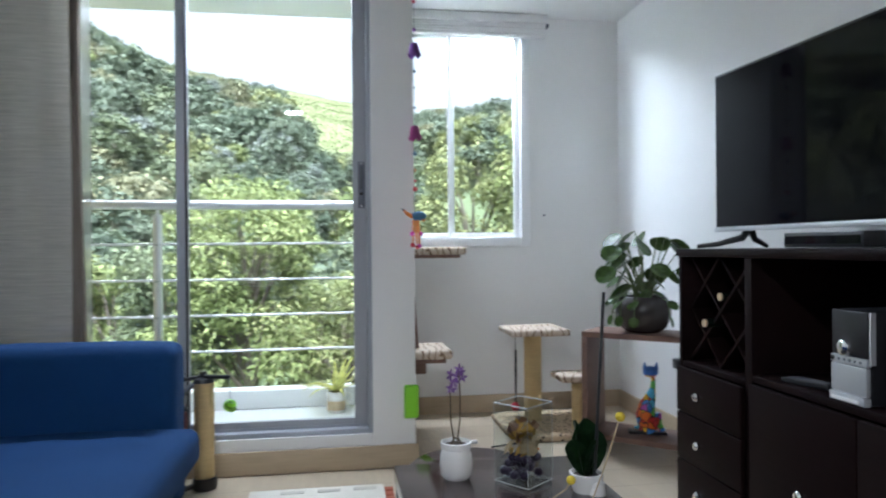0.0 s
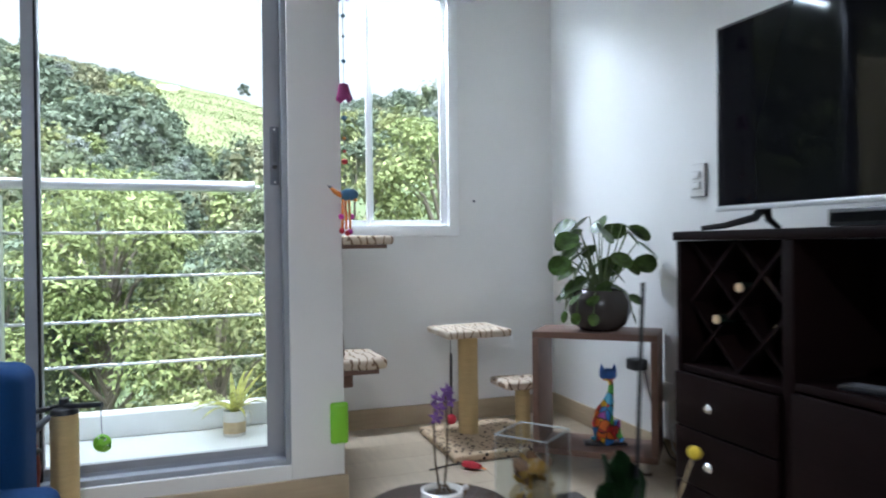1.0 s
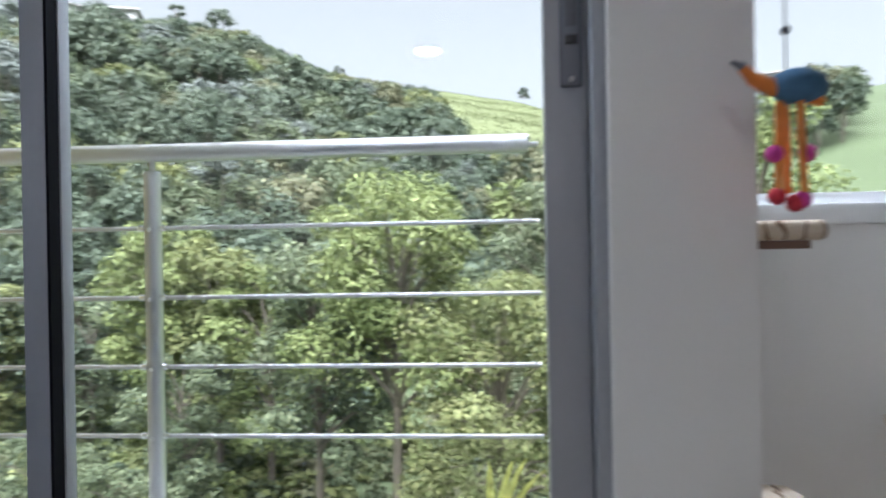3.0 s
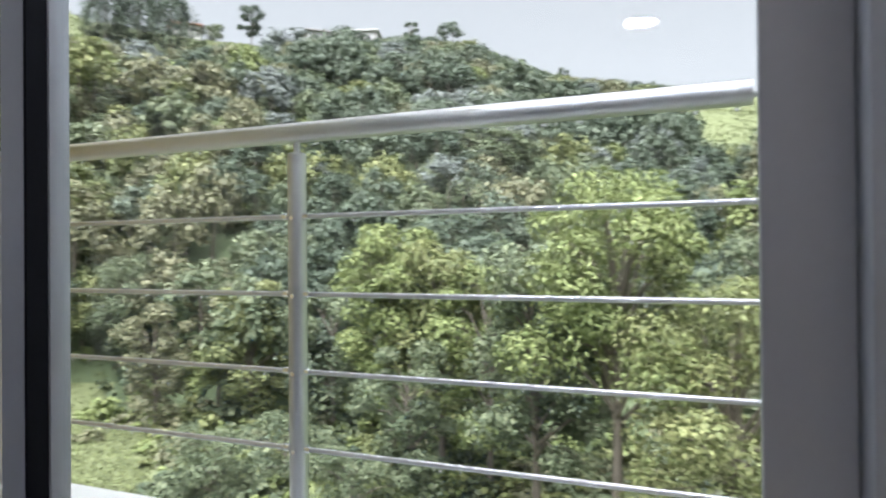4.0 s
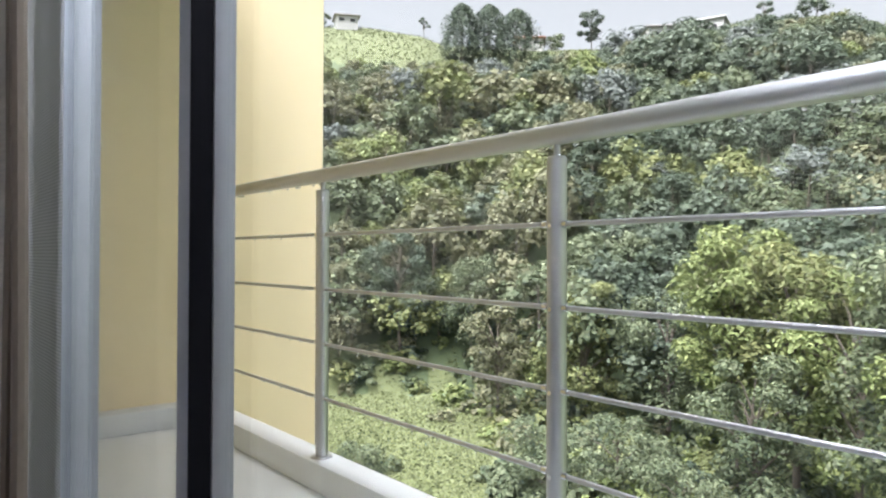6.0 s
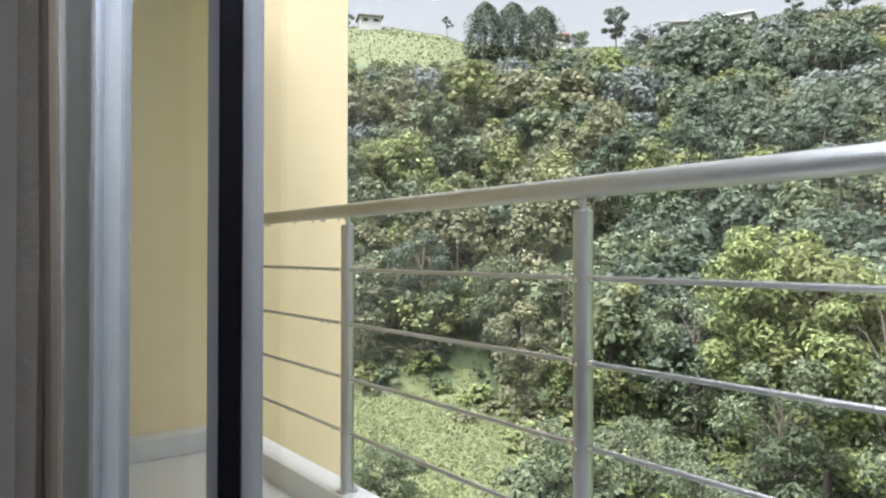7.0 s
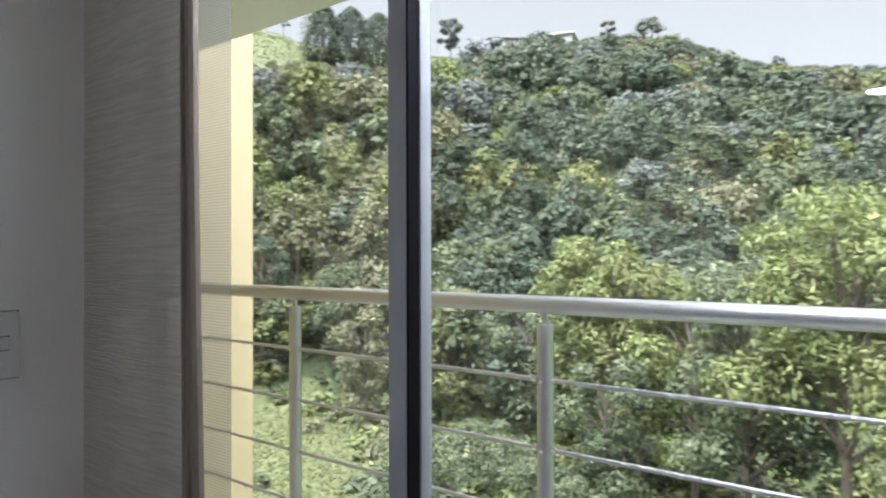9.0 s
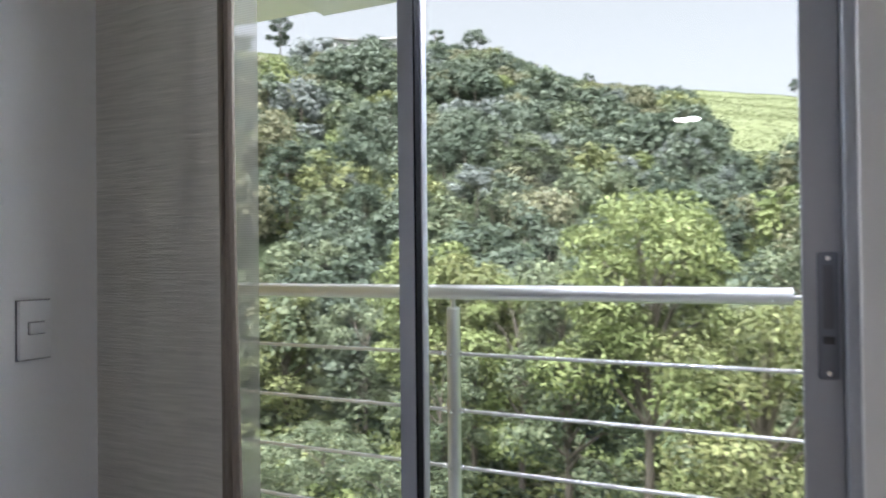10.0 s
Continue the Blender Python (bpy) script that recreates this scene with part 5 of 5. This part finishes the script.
# painted cat figure: one plain piece
bm = bmesh.new()
box(bm, -0.085, 0.085, -0.028, 0.028, 0.0, 0.014, bevel=0.003)
body = tube(bm, [(0.02, 0, 0.014), (0.0, 0, 0.045), (-0.008, 0, 0.09), (0.0, 0, 0.135), (0.016, 0, 0.175), (0.026, 0, 0.215), (0.028, 0, 0.245), (0.024, 0, 0.268)], [0.036, 0.045, 0.045, 0.036, 0.023, 0.012, 0.0095, 0.0095], 18)
blob(bm, (0.016, 0, 0.287), 0.032, 1.15, 0.85, 0.85)
for x in (-0.008, 0.040):
    rod(bm, (x, 0, 0.300), (x - 0.004 + (0.008 if x > 0 else 0), 0, 0.332), 0.013, 0.001, n=8)
tube(bm, [(0.045, -0.01, 0.10), (0.05, -0.012, 0.05), (0.066, -0.012, 0.018)], [0.018, 0.014, 0.014], 10)
tube(bm, [(-0.02, 0.0, 0.03), (-0.05, -0.005, 0.024), (-0.03, -0.02, 0.022)], [0.014, 0.010, 0.006], 8)
for f in bm.faces:
    f.material_index = 1 if f.calc_center_median().z < 0.0145 else 2 if f.calc_center_median().z > 0.276 else 0
fig = solid("cat_figure", bm, [PATCH, BLACK, BLUEPAINT], "brightly painted blue-headed patchwork cat figure on a dark stand", "figurine", at=on_table(0.27, 0.125, 0.085))
fig.rotation_euler = (0, 0, radians(-20))

# mains adapter, socket and cables on the side wall
sock = thing("wall_socket", (XR, -0.05, 0.30), "white double wall socket beside the table", "socket", -90)
part("plate", B(-0.06, 0.06, -0.009, -0.0005, -0.036, 0.036, bevel=0.003), PLASTIC_WHITE, sock)
for x in (-0.028, 0.028):
    part("outlet", rod(bmesh.new(), (x, -0.0092, 0), (x, -0.0105, 0), 0.016, n=16), PLASTIC_WHITE, sock)
adp = thing("power_adapter", (XR - 0.035, 0.10, 0.385), "black plug-in power adapter with a thin cable", "power adapter", -90)
part("body", B(-0.035, 0.035, -0.03, 0.034, -0.024, 0.024, bevel=0.006), BLACK, adp)
part("cable", tube(bmesh.new(), [(0.03, 0.02, -0.02), (0.06, 0.024, -0.12), (0.12, 0.022, -0.26), (0.20, 0.018, -0.345), (0.40, 0.016, -0.372)], 0.003, 6), BLACK, adp)
solid("power_cable", tube(bmesh.new(), [(XR - 0.012, -0.07, 0.29), (XR - 0.02, -0.09, 0.18), (XR - 0.016, -0.12, 0.07), (XR - 0.03, -0.25, 0.012), (XR - 0.05, -0.45, 0.008), (XR - 0.03, -0.74, 0.006)], 0.004, 6), PLASTIC_WHITE, "white mains cable running along the floor", "cable")


# ---------------------------------------------------------------- media cabinet
cab = thing("media_cabinet", (0, 0, 0), "dark espresso wood media cabinet with wine rack, shelf bay and drawers", "cabinet")
CX, CB, CY0, CY1, CT = 0.825, XR - 0.015, -0.785, -2.02, 0.945
D1, D2 = -1.166, -1.200
part("top_board", B(CX - 0.005, CB, CY1, CY0 + 0.012, CT - 0.026, CT, bevel=0.003), ESPRESSO, cab)
part("end_panel", B(CX, CB, CY0 - 0.018, CY0, 0.03, CT - 0.027, bevel=0.002), ESPRESSO, cab)
part("end_panel", B(CX, CB, CY1 + 0.002, CY1 + 0.022, 0.03, CT - 0.027, bevel=0.002), ESPRESSO, cab)
part("divider", B(CX + 0.001, CB, D2, D1, 0.04, CT - 0.027, bevel=0.002), ESPRESSO, cab)
part("back_board", B(CB - 0.012, CB - 0.002, CY1 + 0.023, CY0 - 0.019, 0.04, CT - 0.028), ESPRESSO, cab)
part("shelf", B(CX + 0.002, CB - 0.013, D1 + 0.001, CY0 - 0.019, 0.548, 0.566, bevel=0.002), ESPRESSO, cab)
part("shelf", B(CX + 0.002, CB - 0.013, CY1 + 0.023, D2 - 0.001, 0.566, 0.586, bevel=0.002), ESPRESSO, cab)
part("plinth", B(CX + 0.03, CB - 0.02, CY1 + 0.03, CY0 - 0.03, 0.0, 0.039), BLACK, cab)


def knob(parent, y, z):
    bm = lathe(bmesh.new(), [(0, 0), (0.006, 0), (0.005, 0.010), (0.0125, 0.017), (0.0135, 0.022), (0.009, 0.028), (0, 0.029)], n=18)
    bmesh.ops.transform(bm, matrix=Matrix.Translation((CX - 0.014, y, z)) @ Matrix.Rotation(radians(-90), 4, "Y"), verts=bm.verts[:])
    part("knob", bm, CHROME, parent, "round chrome knob")


for z0, z1 in ((0.397, 0.545), (0.238, 0.392), (0.060, 0.233)):
    d = part("drawer", B(CX - 0.013, CX + 0.004, D1 + 0.003, CY0 - 0.003, z0, z1, bevel=0.0025), ESPRESSO, cab)
    knob(d, -0.952, (z0 + z1) / 2 if z0 > 0.1 else 0.155)
for y0, y1, ky in ((D2 - 0.003, -1.608, -1.44), (-1.612, CY1 + 0.003, -1.78)):
    d = part("door", B(CX - 0.013, CX + 0.004, y1, y0, 0.060, 0.562, bevel=0.0025), ESPRESSO, cab)
    knob(d, ky, 0.330)
# wine rack: crossed slats
yc0, yc1, zc0, zc1 = D1 + 0.004, CY0 - 0.022, 0.568, CT - 0.030
for i in (-1, 0, 1):
    for s in (-1, 1):
        cy, cz = (yc0 + yc1) / 2, (zc0 + zc1) / 2 + i * (zc1 - zc0) / 2
        hy = (yc1 - yc0) / 2
        slope = s * (zc1 - zc0) / 2 / hy * 1.0
        lo = max(-hy, min(((zc0 - cz) / slope), ((zc1 - cz) / slope)))
        hi = min(hy, max(((zc0 - cz) / slope), ((zc1 - cz) / slope)))
        if hi - lo < 0.02:
            continue
        a, b = Vector((0, cy + lo, cz + lo * slope)), Vector((0, cy + hi, cz + hi * slope))
        L = (b - a).length
        bm = B(CX + 0.03 + 0.006 * (s > 0), CB - 0.03, -L / 2, L / 2, -0.005, 0.005)
        bmesh.ops.transform(bm, matrix=Matrix.Translation((a + b) / 2) @ Matrix.Rotation(math.atan2(b.z - a.z, b.y - a.y), 4, "X"), verts=bm.verts[:])
        part("rack_slat", bm, ESPRESSO, cab)


def bottle(y, z, out):
    t = thing("wine_bottle", (CX + out, y, z), "dark wine bottle with a pale cork, lying in the rack", "bottle", group="bottles in the wine rack")
    bm = lathe(bmesh.new(), [(0, 0), (0.014, 0), (0.015, 0.02), (0.0135, 0.025), (0.014, 0.09), (0.036, 0.14), (0.037, 0.30), (0, 0.30)], n=20)
    bmesh.ops.transform(bm, matrix=Matrix.Rotation(radians(90), 4, "Y"), verts=bm.verts[:])
    part("glass", bm, BOTTLE, t)
    part("cork", rod(bmesh.new(), (-0.006, 0, 0), (0.002, 0, 0), 0.0125, n=16), CORK, t)


bottle(-1.012, 0.795, 0.02)
bottle(-0.938, 0.706, 0.01)
bottle(-0.975, 0.735, 0.13)
bottle(-1.07, 0.690, 0.09)

tv = thing("television", (0.952, -0.815, CT), "large black flat television on splayed feet, switched off", "television", 3.4)
part("back_shell", B(0.006, 0.055, -0.97, 0.0, 0.062, 0.582, bevel=0.012), BLACK, tv)
part("bezel", B(-0.006, 0.0055, -0.975, 0.0, 0.058, 0.587, bevel=0.003), BLACK, tv, "thin black frame")
part("screen", B(-0.0085, -0.0062, -0.966, -0.009, 0.074, 0.578), TVSCREEN, tv, "glossy black screen")
part("lower_trim", B(-0.012, -0.0063, -0.975, 0.0, 0.056, 0.071, bevel=0.002), SILVER, tv, "silver strip below the screen")
for y, s in ((-0.15, 1), (-0.82, -1)):
    bm = tube(bmesh.new(), [(0.02, y, 0.075), (0.01, y + 0.03 * s, 0.035), (-0.05, y + 0.08 * s, 0.014), (-0.10, y + 0.115 * s, 0.0075)], [0.014, 0.012, 0.009, 0.007], 8)
    tube(bm, [(0.02, y, 0.06), (0.04, y + 0.01 * s, 0.03), (0.10, y + 0.03 * s, 0.0075)], [0.012, 0.010, 0.007], 8)
    part("foot", bm, BLACK, tv)

stereo = thing("mini_stereo", (CX + 0.02, -1.550, 0.586), "silver and black mini stereo with a round volume knob", "stereo")
part("body", B(0.012, 0.26, -0.060, 0.060, 0.0, 0.222, bevel=0.006), BLACK, stereo)
part("upper_panel", B(0.0, 0.0115, -0.060, 0.060, 0.112, 0.222, bevel=0.004), BLACK, stereo, "glossy black display panel")
part("button_strip", B(-0.003, 0.0115, -0.060, 0.060, 0.092, 0.1115, bevel=0.002), SILVER, stereo)
part("speaker_front", B(-0.004, 0.0115, -0.060, 0.060, 0.022, 0.0915, bevel=0.005), SILVER, stereo)
part("disc_tray", B(-0.010, 0.0115, -0.060, 0.060, 0.0, 0.0215, bevel=0.003), SILVER, stereo)
part("tray_lip", B(-0.014, -0.0095, -0.045, 0.05, 0.004, 0.013, bevel=0.002), PLASTIC_WHITE, stereo)
bm = lathe(bmesh.new(), [(0, 0), (0.020, 0), (0.019, 0.014), (0.014, 0.018), (0, 0.018)], n=24)
bmesh.ops.transform(bm, matrix=Matrix.Translation((0.0, 0.008, 0.132)) @ Matrix.Rotation(radians(-90), 4, "Y"), verts=bm.verts[:])
part("volume_knob", bm, CHROME, stereo)
for i in range(5):
    part("button", rod(bmesh.new(), (-0.0028, 0.03 - 0.018 * i, 0.102), (-0.005, 0.03 - 0.018 * i, 0.102), 0.0035, n=8), GREYPLATE, stereo)
part("jack", rod(bmesh.new(), (-0.0028, 0.052, 0.102), (-0.004, 0.052, 0.102), 0.006, n=12), BLACK, stereo)
part("side_strip", B(-0.001, 0.012, -0.0735, -0.067, 0.1, 0.222), SILVER, stereo)

stereo.scale = (0.94, 0.94, 0.97)

box_ = thing("set_top_box", (1.0, -1.36, CT), "flat black set-top box under the television", "set-top box")
part("case", B(-0.08, 0.08, -0.15, 0.15, 0.003, 0.044, bevel=0.004), BLACK, box_)
part("front_strip", B(-0.0825, -0.0795, -0.14, 0.14, 0.012, 0.034), TVSCREEN, box_)
remote = thing("remote_control", (CX + 0.06, -1.36, 0.586), "slim black remote control lying on the shelf", "remote control", 15)
part("case", B(-0.022, 0.022, -0.07, 0.07, 0.0, 0.014, bevel=0.004), BLACK, remote)
part("key_pad", B(-0.016, 0.016, -0.06, 0.05, 0.0142, 0.016), DARKGREY, remote)
spk = thing("loudspeaker", (CX + 0.03, -1.72, 0.586), "small black stereo loudspeaker", "loudspeaker")
part("case", B(0.0, 0.2, -0.065, 0.065, 0, 0.222, bevel=0.005), BLACK, spk)
part("edge_strip", B(-0.004, 0.0, 0.056, 0.064, 0.004, 0.218), SILVER, spk)


# ---------------------------------------------------------------- coffee table and what stands on it
tab = thing("coffee_table", (0, 0, 0), "low dark espresso wood coffee table, polished", "coffee table")
TX0, TX1, TY0, TY1, TZ = -0.176, 0.372, -1.92, -0.990, 0.322
part("table_top", B(TX0, TX1, TY0, TY1, TZ - 0.045, TZ, bevel=0.003), ESPRESSO_TOP, tab)
for x in (TX0 + 0.035, TX1 - 0.035):
    for y in (TY0 + 0.035, TY1 - 0.035):
        part("leg", B(x - 0.03, x + 0.03, y - 0.03, y + 0.03, 0, TZ - 0.046, bevel=0.003), ESPRESSO, tab)
part("lower_shelf", B(TX0 + 0.02, TX1 - 0.02, TY0 + 0.07, TY1 - 0.07, 0.10, 0.12, bevel=0.002), ESPRESSO, tab)

stool = thing("round_stool", (0.085, -0.80, 0), "low round dark stool behind the coffee table", "stool")
part("seat", lathe(bmesh.new(), [(0, 0.19), (0.185, 0.19), (0.20, 0.205), (0.20, 0.24), (0.185, 0.252), (0, 0.252)], n=48), ESPRESSO_TOP, stool)
for k in range(4):
    a = k * math.pi / 2 + 0.7
    part("leg", rod(bmesh.new(), (0.15 * math.cos(a), 0.15 * math.sin(a), 0), (0.13 * math.cos(a), 0.13 * math.sin(a), 0.191), 0.016, 0.020, n=10), ESPRESSO, stool)

orch = thing("orchid", (-0.015, -1.125, TZ), "violet mini orchid in a white ceramic cup pot", "orchid")
part("pot", lathe(bmesh.new(), [(0, 0), (0.034, 0), (0.043, 0.012), (0.0455, 0.042), (0.043, 0.068), (0.037, 0.080), (0.042, 0.082), (0.043, 0.099), (0.038, 0.100), (0.035, 0.09), (0, 0.086)], n=36), CERAMIC, orch)
part("handle", tube(bmesh.new(), [(0.043, 0.0, 0.095), (0.058, 0.012, 0.094), (0.062, 0.02, 0.088), (0.052, 0.026, 0.086)], 0.0045, 8), CERAMIC, orch)
part("soil", lathe(bmesh.new(), [(0, 0.094), (0.02, 0.095), (0.037, 0.089)], n=20), SOIL, orch)
for x0, x1 in ((-0.010, -0.014), (0.008, 0.012)):
    part("stem", tube(bmesh.new(), [(x0 * 0.4, 0, 0.09), (x1, 0, 0.16), (x1 * 1.1, 0.002, 0.23), (x1 * 0.8, 0, 0.29)], 0.0022, 6), STEMBROWN, orch)
part("root_loop", tube(bmesh.new(), [(-0.016, -0.01, 0.095), (-0.006, -0.012, 0.112), (0.006, -0.012, 0.110), (0.014, -0.01, 0.094)], 0.003, 6), STEMBROWN, orch)
g = random.Random(3)
for cx, cz in ((-0.016, 0.285), (-0.004, 0.262), (0.014, 0.292), (0.020, 0.276), (-0.012, 0.246), (0.008, 0.300), (0.004, 0.275)):
    bm = bmesh.new()
    cy = g.uniform(-0.014, 0.010)
    for k in range(5):
        a = k * math.tau / 5 + g.uniform(-0.3, 0.3)
        d = Vector((math.cos(a), g.uniform(-0.5, 0.2), math.sin(a))).normalized()
        s = d.cross(Vector((0, 1, 0))).normalized()
        c = Vector((cx, cy, cz))
        vs = [bm.verts.new(c + d * q + s * w + Vector((0, -e, 0))) for q, w, e in ((0.0, 0, 0), (0.007, 0.004, 0.003), (0.014, 0.002, 0), (0.017, 0, -0.003), (0.014, -0.002, 0), (0.007, -0.004, 0.003))]
        bm.faces.new(vs)
    part("flower", bm, PETAL, orch)

vase = thing("glass_vase", (0.160, -1.185, TZ), "square clear glass vase filled with dried petals and dark beads", "vase", 38)
W = 0.056
part("glass_base", B(-W, W, -W, W, 0, 0.010, bevel=0.002), VASEGLASS, vase)
for x0, x1, y0, y1 in ((-W, W, -W, -W + 0.005), (-W, W, W - 0.005, W), (-W, -W + 0.005, -W + 0.0055, W - 0.0055), (W - 0.005, W, -W + 0.0055, W - 0.0055)):
    part("glass_side", B(x0, x1, y0, y1, 0.0105, 0.212, bevel=0.0015), VASEGLASS, vase)
rimmat = material("glass_edge_glint", (0.42, 0.46, 0.46), 0.25, vary=0.05, grain=60, bump=0.02)
# Opaque pale rods along rim, corners and foot paint the glass's bright edges.
bm = bmesh.new()
for a, b in (((-W, -W), (W, -W)), ((W, -W), (W, W)), ((W, W), (-W, W)), ((-W, W), (-W, -W))):
    rod(bm, (*a, 0.2135), (*b, 0.2135), 0.0016, n=6)
    rod(bm, (*a, 0.004), (*a, 0.213), 0.0007, n=6)
    rod(bm, (*a, 0.004), (*b, 0.004), 0.0012, n=6)
part("edge_glints", bm, rimmat, vase)
AMBER = material("dried_amber_petals", (0.58, 0.36, 0.08), 0.85, vary=0.3, grain=30, bump=0.4, patch=14)
RUSSET = material("dried_russet_petals", (0.30, 0.17, 0.09), 0.85, vary=0.3, grain=30, bump=0.4, patch=14)
g = random.Random(11)
for i in range(26):
    x, y = g.uniform(-0.040, 0.040), g.uniform(-0.040, 0.040)
    part("bead", blob(bmesh.new(), (x, y, 0.024 + 0.021 * (i // 9) + g.uniform(0, 0.006)), 0.0125, sub=2), BERRY, vase)
for i in range(44):
    c = Vector((g.uniform(-0.029, 0.029), g.uniform(-0.029, 0.029), g.uniform(0.070, 0.152)))
    bm = bmesh.new()
    d = Vector((g.uniform(-1, 1), g.uniform(-1, 1), g.uniform(-0.2, 1))).normalized()
    s = d.orthogonal().normalized()
    n_ = d.cross(s)
    r = g.uniform(0.019, 0.027)
    vs = [bm.verts.new(c + d * r * u + s * r * v + n_ * r * w) for u, v, w in ((-1, 0, 0), (-0.3, 0.6, 0.25), (0.6, 0.55, 0.3), (1, 0, 0.05), (0.6, -0.55, 0.3), (-0.3, -0.6, 0.25), (0.1, 0, -0.12))]
    for k in range(6):
        bm.faces.new((vs[6], vs[k], vs[(k + 1) % 6]))
    bmesh.ops.solidify(bm, geom=bm.faces[:], thickness=0.0015)
    part("dried_petal", bm, (DRIED, AMBER, RUSSET)[i % 3], vase)

suc = thing("succulent_pot", (0.300, -1.285, TZ), "dark paddle-leaved plant in a pale pot", "potted plant")
part("pot", lathe(bmesh.new(), [(0, 0), (0.034, 0), (0.042, 0.03), (0.044, 0.048), (0.039, 0.049), (0.036, 0.035), (0, 0.035)], n=28), CERAMIC, suc)
part("soil", lathe(bmesh.new(), [(0, 0.042), (0.037, 0.038)], n=18), SOIL, suc)
for a, tilt, size in ((2.2, 0.20, 0.140), (0.6, 0.28, 0.12), (3.6, 0.35, 0.105), (5.0, 0.30, 0.11), (1.4, 0.06, 0.145)):
    bm = bmesh.new()
    d = Vector((math.cos(a) * tilt, math.sin(a) * tilt, 1)).normalized()
    s = Vector((-math.sin(a + 0.5), math.cos(a + 0.5), 0))
    n_ = d.cross(s)
    base_ = Vector((math.cos(a) * 0.008, math.sin(a) * 0.008, 0.038))
    rows_ = []
    for q, w in ((0, 0.10), (0.2, 0.22), (0.45, 0.31), (0.7, 0.32), (0.88, 0.22), (1.0, 0.06)):
        rows_.append([bm.verts.new(base_ + d * size * q + s * size * w * u + n_ * size * 0.06 * (abs(u) - 0.5)) for u in (-1, -0.5, 0, 0.5, 1)])
    for p, q in zip(rows_, rows_[1:]):
        for k in range(4):
            bm.faces.new((p[k], p[k + 1], q[k + 1], q[k]))
    bmesh.ops.solidify(bm, geom=bm.faces[:], thickness=0.004)
    part("leaf", bm, SUCCULENT, suc)

stick = thing("incense_stick", (0.318, -1.315, TZ), "thin black stick standing in a pale holder", "stick")
part("rod", rod(bmesh.new(), (-0.008, 0, 0.02), (0.030, 0.02, 0.515), 0.0042, n=8), BLACK, stick)
part("holder", lathe(bmesh.new(), [(0, 0), (0.022, 0), (0.02, 0.03), (0.008, 0.036), (0, 0.036)], n=20), CERAMIC, stick)
for at, z, lean in (((0.285, -1.47, TZ), 0.242, (0.021, -0.022)), ((0.235, -1.36, TZ), 0.060, (-0.006, -0.012))):
    f = thing("ball_flower", at, "yellow ball flower on a thin pale stem", "flower", group="ball flowers on the table")
    part("stem", tube(bmesh.new(), [(-0.04, 0.03, 0.003), (lean[0] * 0.3 - 0.01, 0.01, z * 0.5), (lean[0], lean[1], z)], 0.0016, 6), DRIED, f)
    part("flower_head", blob(bmesh.new(), (lean[0], lean[1], z), 0.0115, sub=3), YELLOWBALL, f)

# ---------------------------------------------------------------- rug, balcony mug
rug = thing("rug", (-0.40, -0.60, 0), "cream woven rug with a red-brown patterned end", "rug")
part("weave", B(-0.28, 0.24, -0.42, 0.375, 0.0, 0.008, bevel=0.003), RUG, rug)
redbrown = material("rug_pattern", (0.32, 0.09, 0.05), 0.95, vary=0.2, grain=160, bump=0.6)
for i in range(4):
    part("stripe", B(0.242, 0.275, 0.30 - 0.05 * i, 0.335 - 0.05 * i, 0.0, 0.009, bevel=0.002), redbrown, rug)
for x in (-0.16, -0.02, 0.12):
    part("motif", B(x, x + 0.09, 0.315, 0.345, 0.0082, 0.0095), material("rug_motif", (0.50, 0.47, 0.40), 0.95, vary=0.1, grain=160, bump=0.6), rug)

mug = thing("mug_planter", (-0.348, 0.86, 0.05), "white printed mug planted with a small yellow-green bromeliad", "planter", 20)
part("cup", lathe(bmesh.new(), [(0, 0), (0.038, 0), (0.040, 0.004), (0.041, 0.095), (0.0385, 0.095), (0.037, 0.084), (0, 0.082)], n=32), CERAMIC, mug)
part("handle", tube(bmesh.new(), [(0.039, 0, 0.080), (0.060, 0, 0.080), (0.068, 0, 0.064), (0.064, 0, 0.034), (0.039, 0, 0.022)], 0.0055, 8), CERAMIC, mug)
part("print", lathe(bmesh.new(), [(0.0412, 0.012), (0.0414, 0.03), (0.0414, 0.052), (0.0413, 0.055)], n=32), DRIED, mug, "faded tan printed band")
part("soil", lathe(bmesh.new(), [(0, 0.086), (0.037, 0.084)], n=18), SOIL, mug)
g = random.Random(4)
for k in range(18):
    a = k * 2.4
    L = g.uniform(0.13, 0.20)
    lift = g.uniform(0.6, 1.15)
    bm = bmesh.new()
    prev = None
    for j in range(7):
        f = j / 6
        p = Vector((math.cos(a) * L * f * (1.1 - 0.25 * lift), math.sin(a) * L * f * (1.1 - 0.25 * lift), 0.085 + L * lift * f - L * 0.75 * f * f * (1.15 - lift * 0.6)))
        w = 0.014 * (1 - f) ** 0.7 + 0.0006
        s = Vector((-math.sin(a), math.cos(a), 0)) * w
        row = [bm.verts.new(p - s + Vector((0, 0, 0.003))), bm.verts.new(p), bm.verts.new(p + s + Vector((0, 0, 0.003)))]
        if prev:
            bm.faces.new((prev[0], prev[1], row[1], row[0])), bm.faces.new((prev[1], prev[2], row[2], row[1]))
        prev = row
    part("blade", bm, BROMELIAD, mug)
mug.scale = (1.22, 1.22, 1.22)
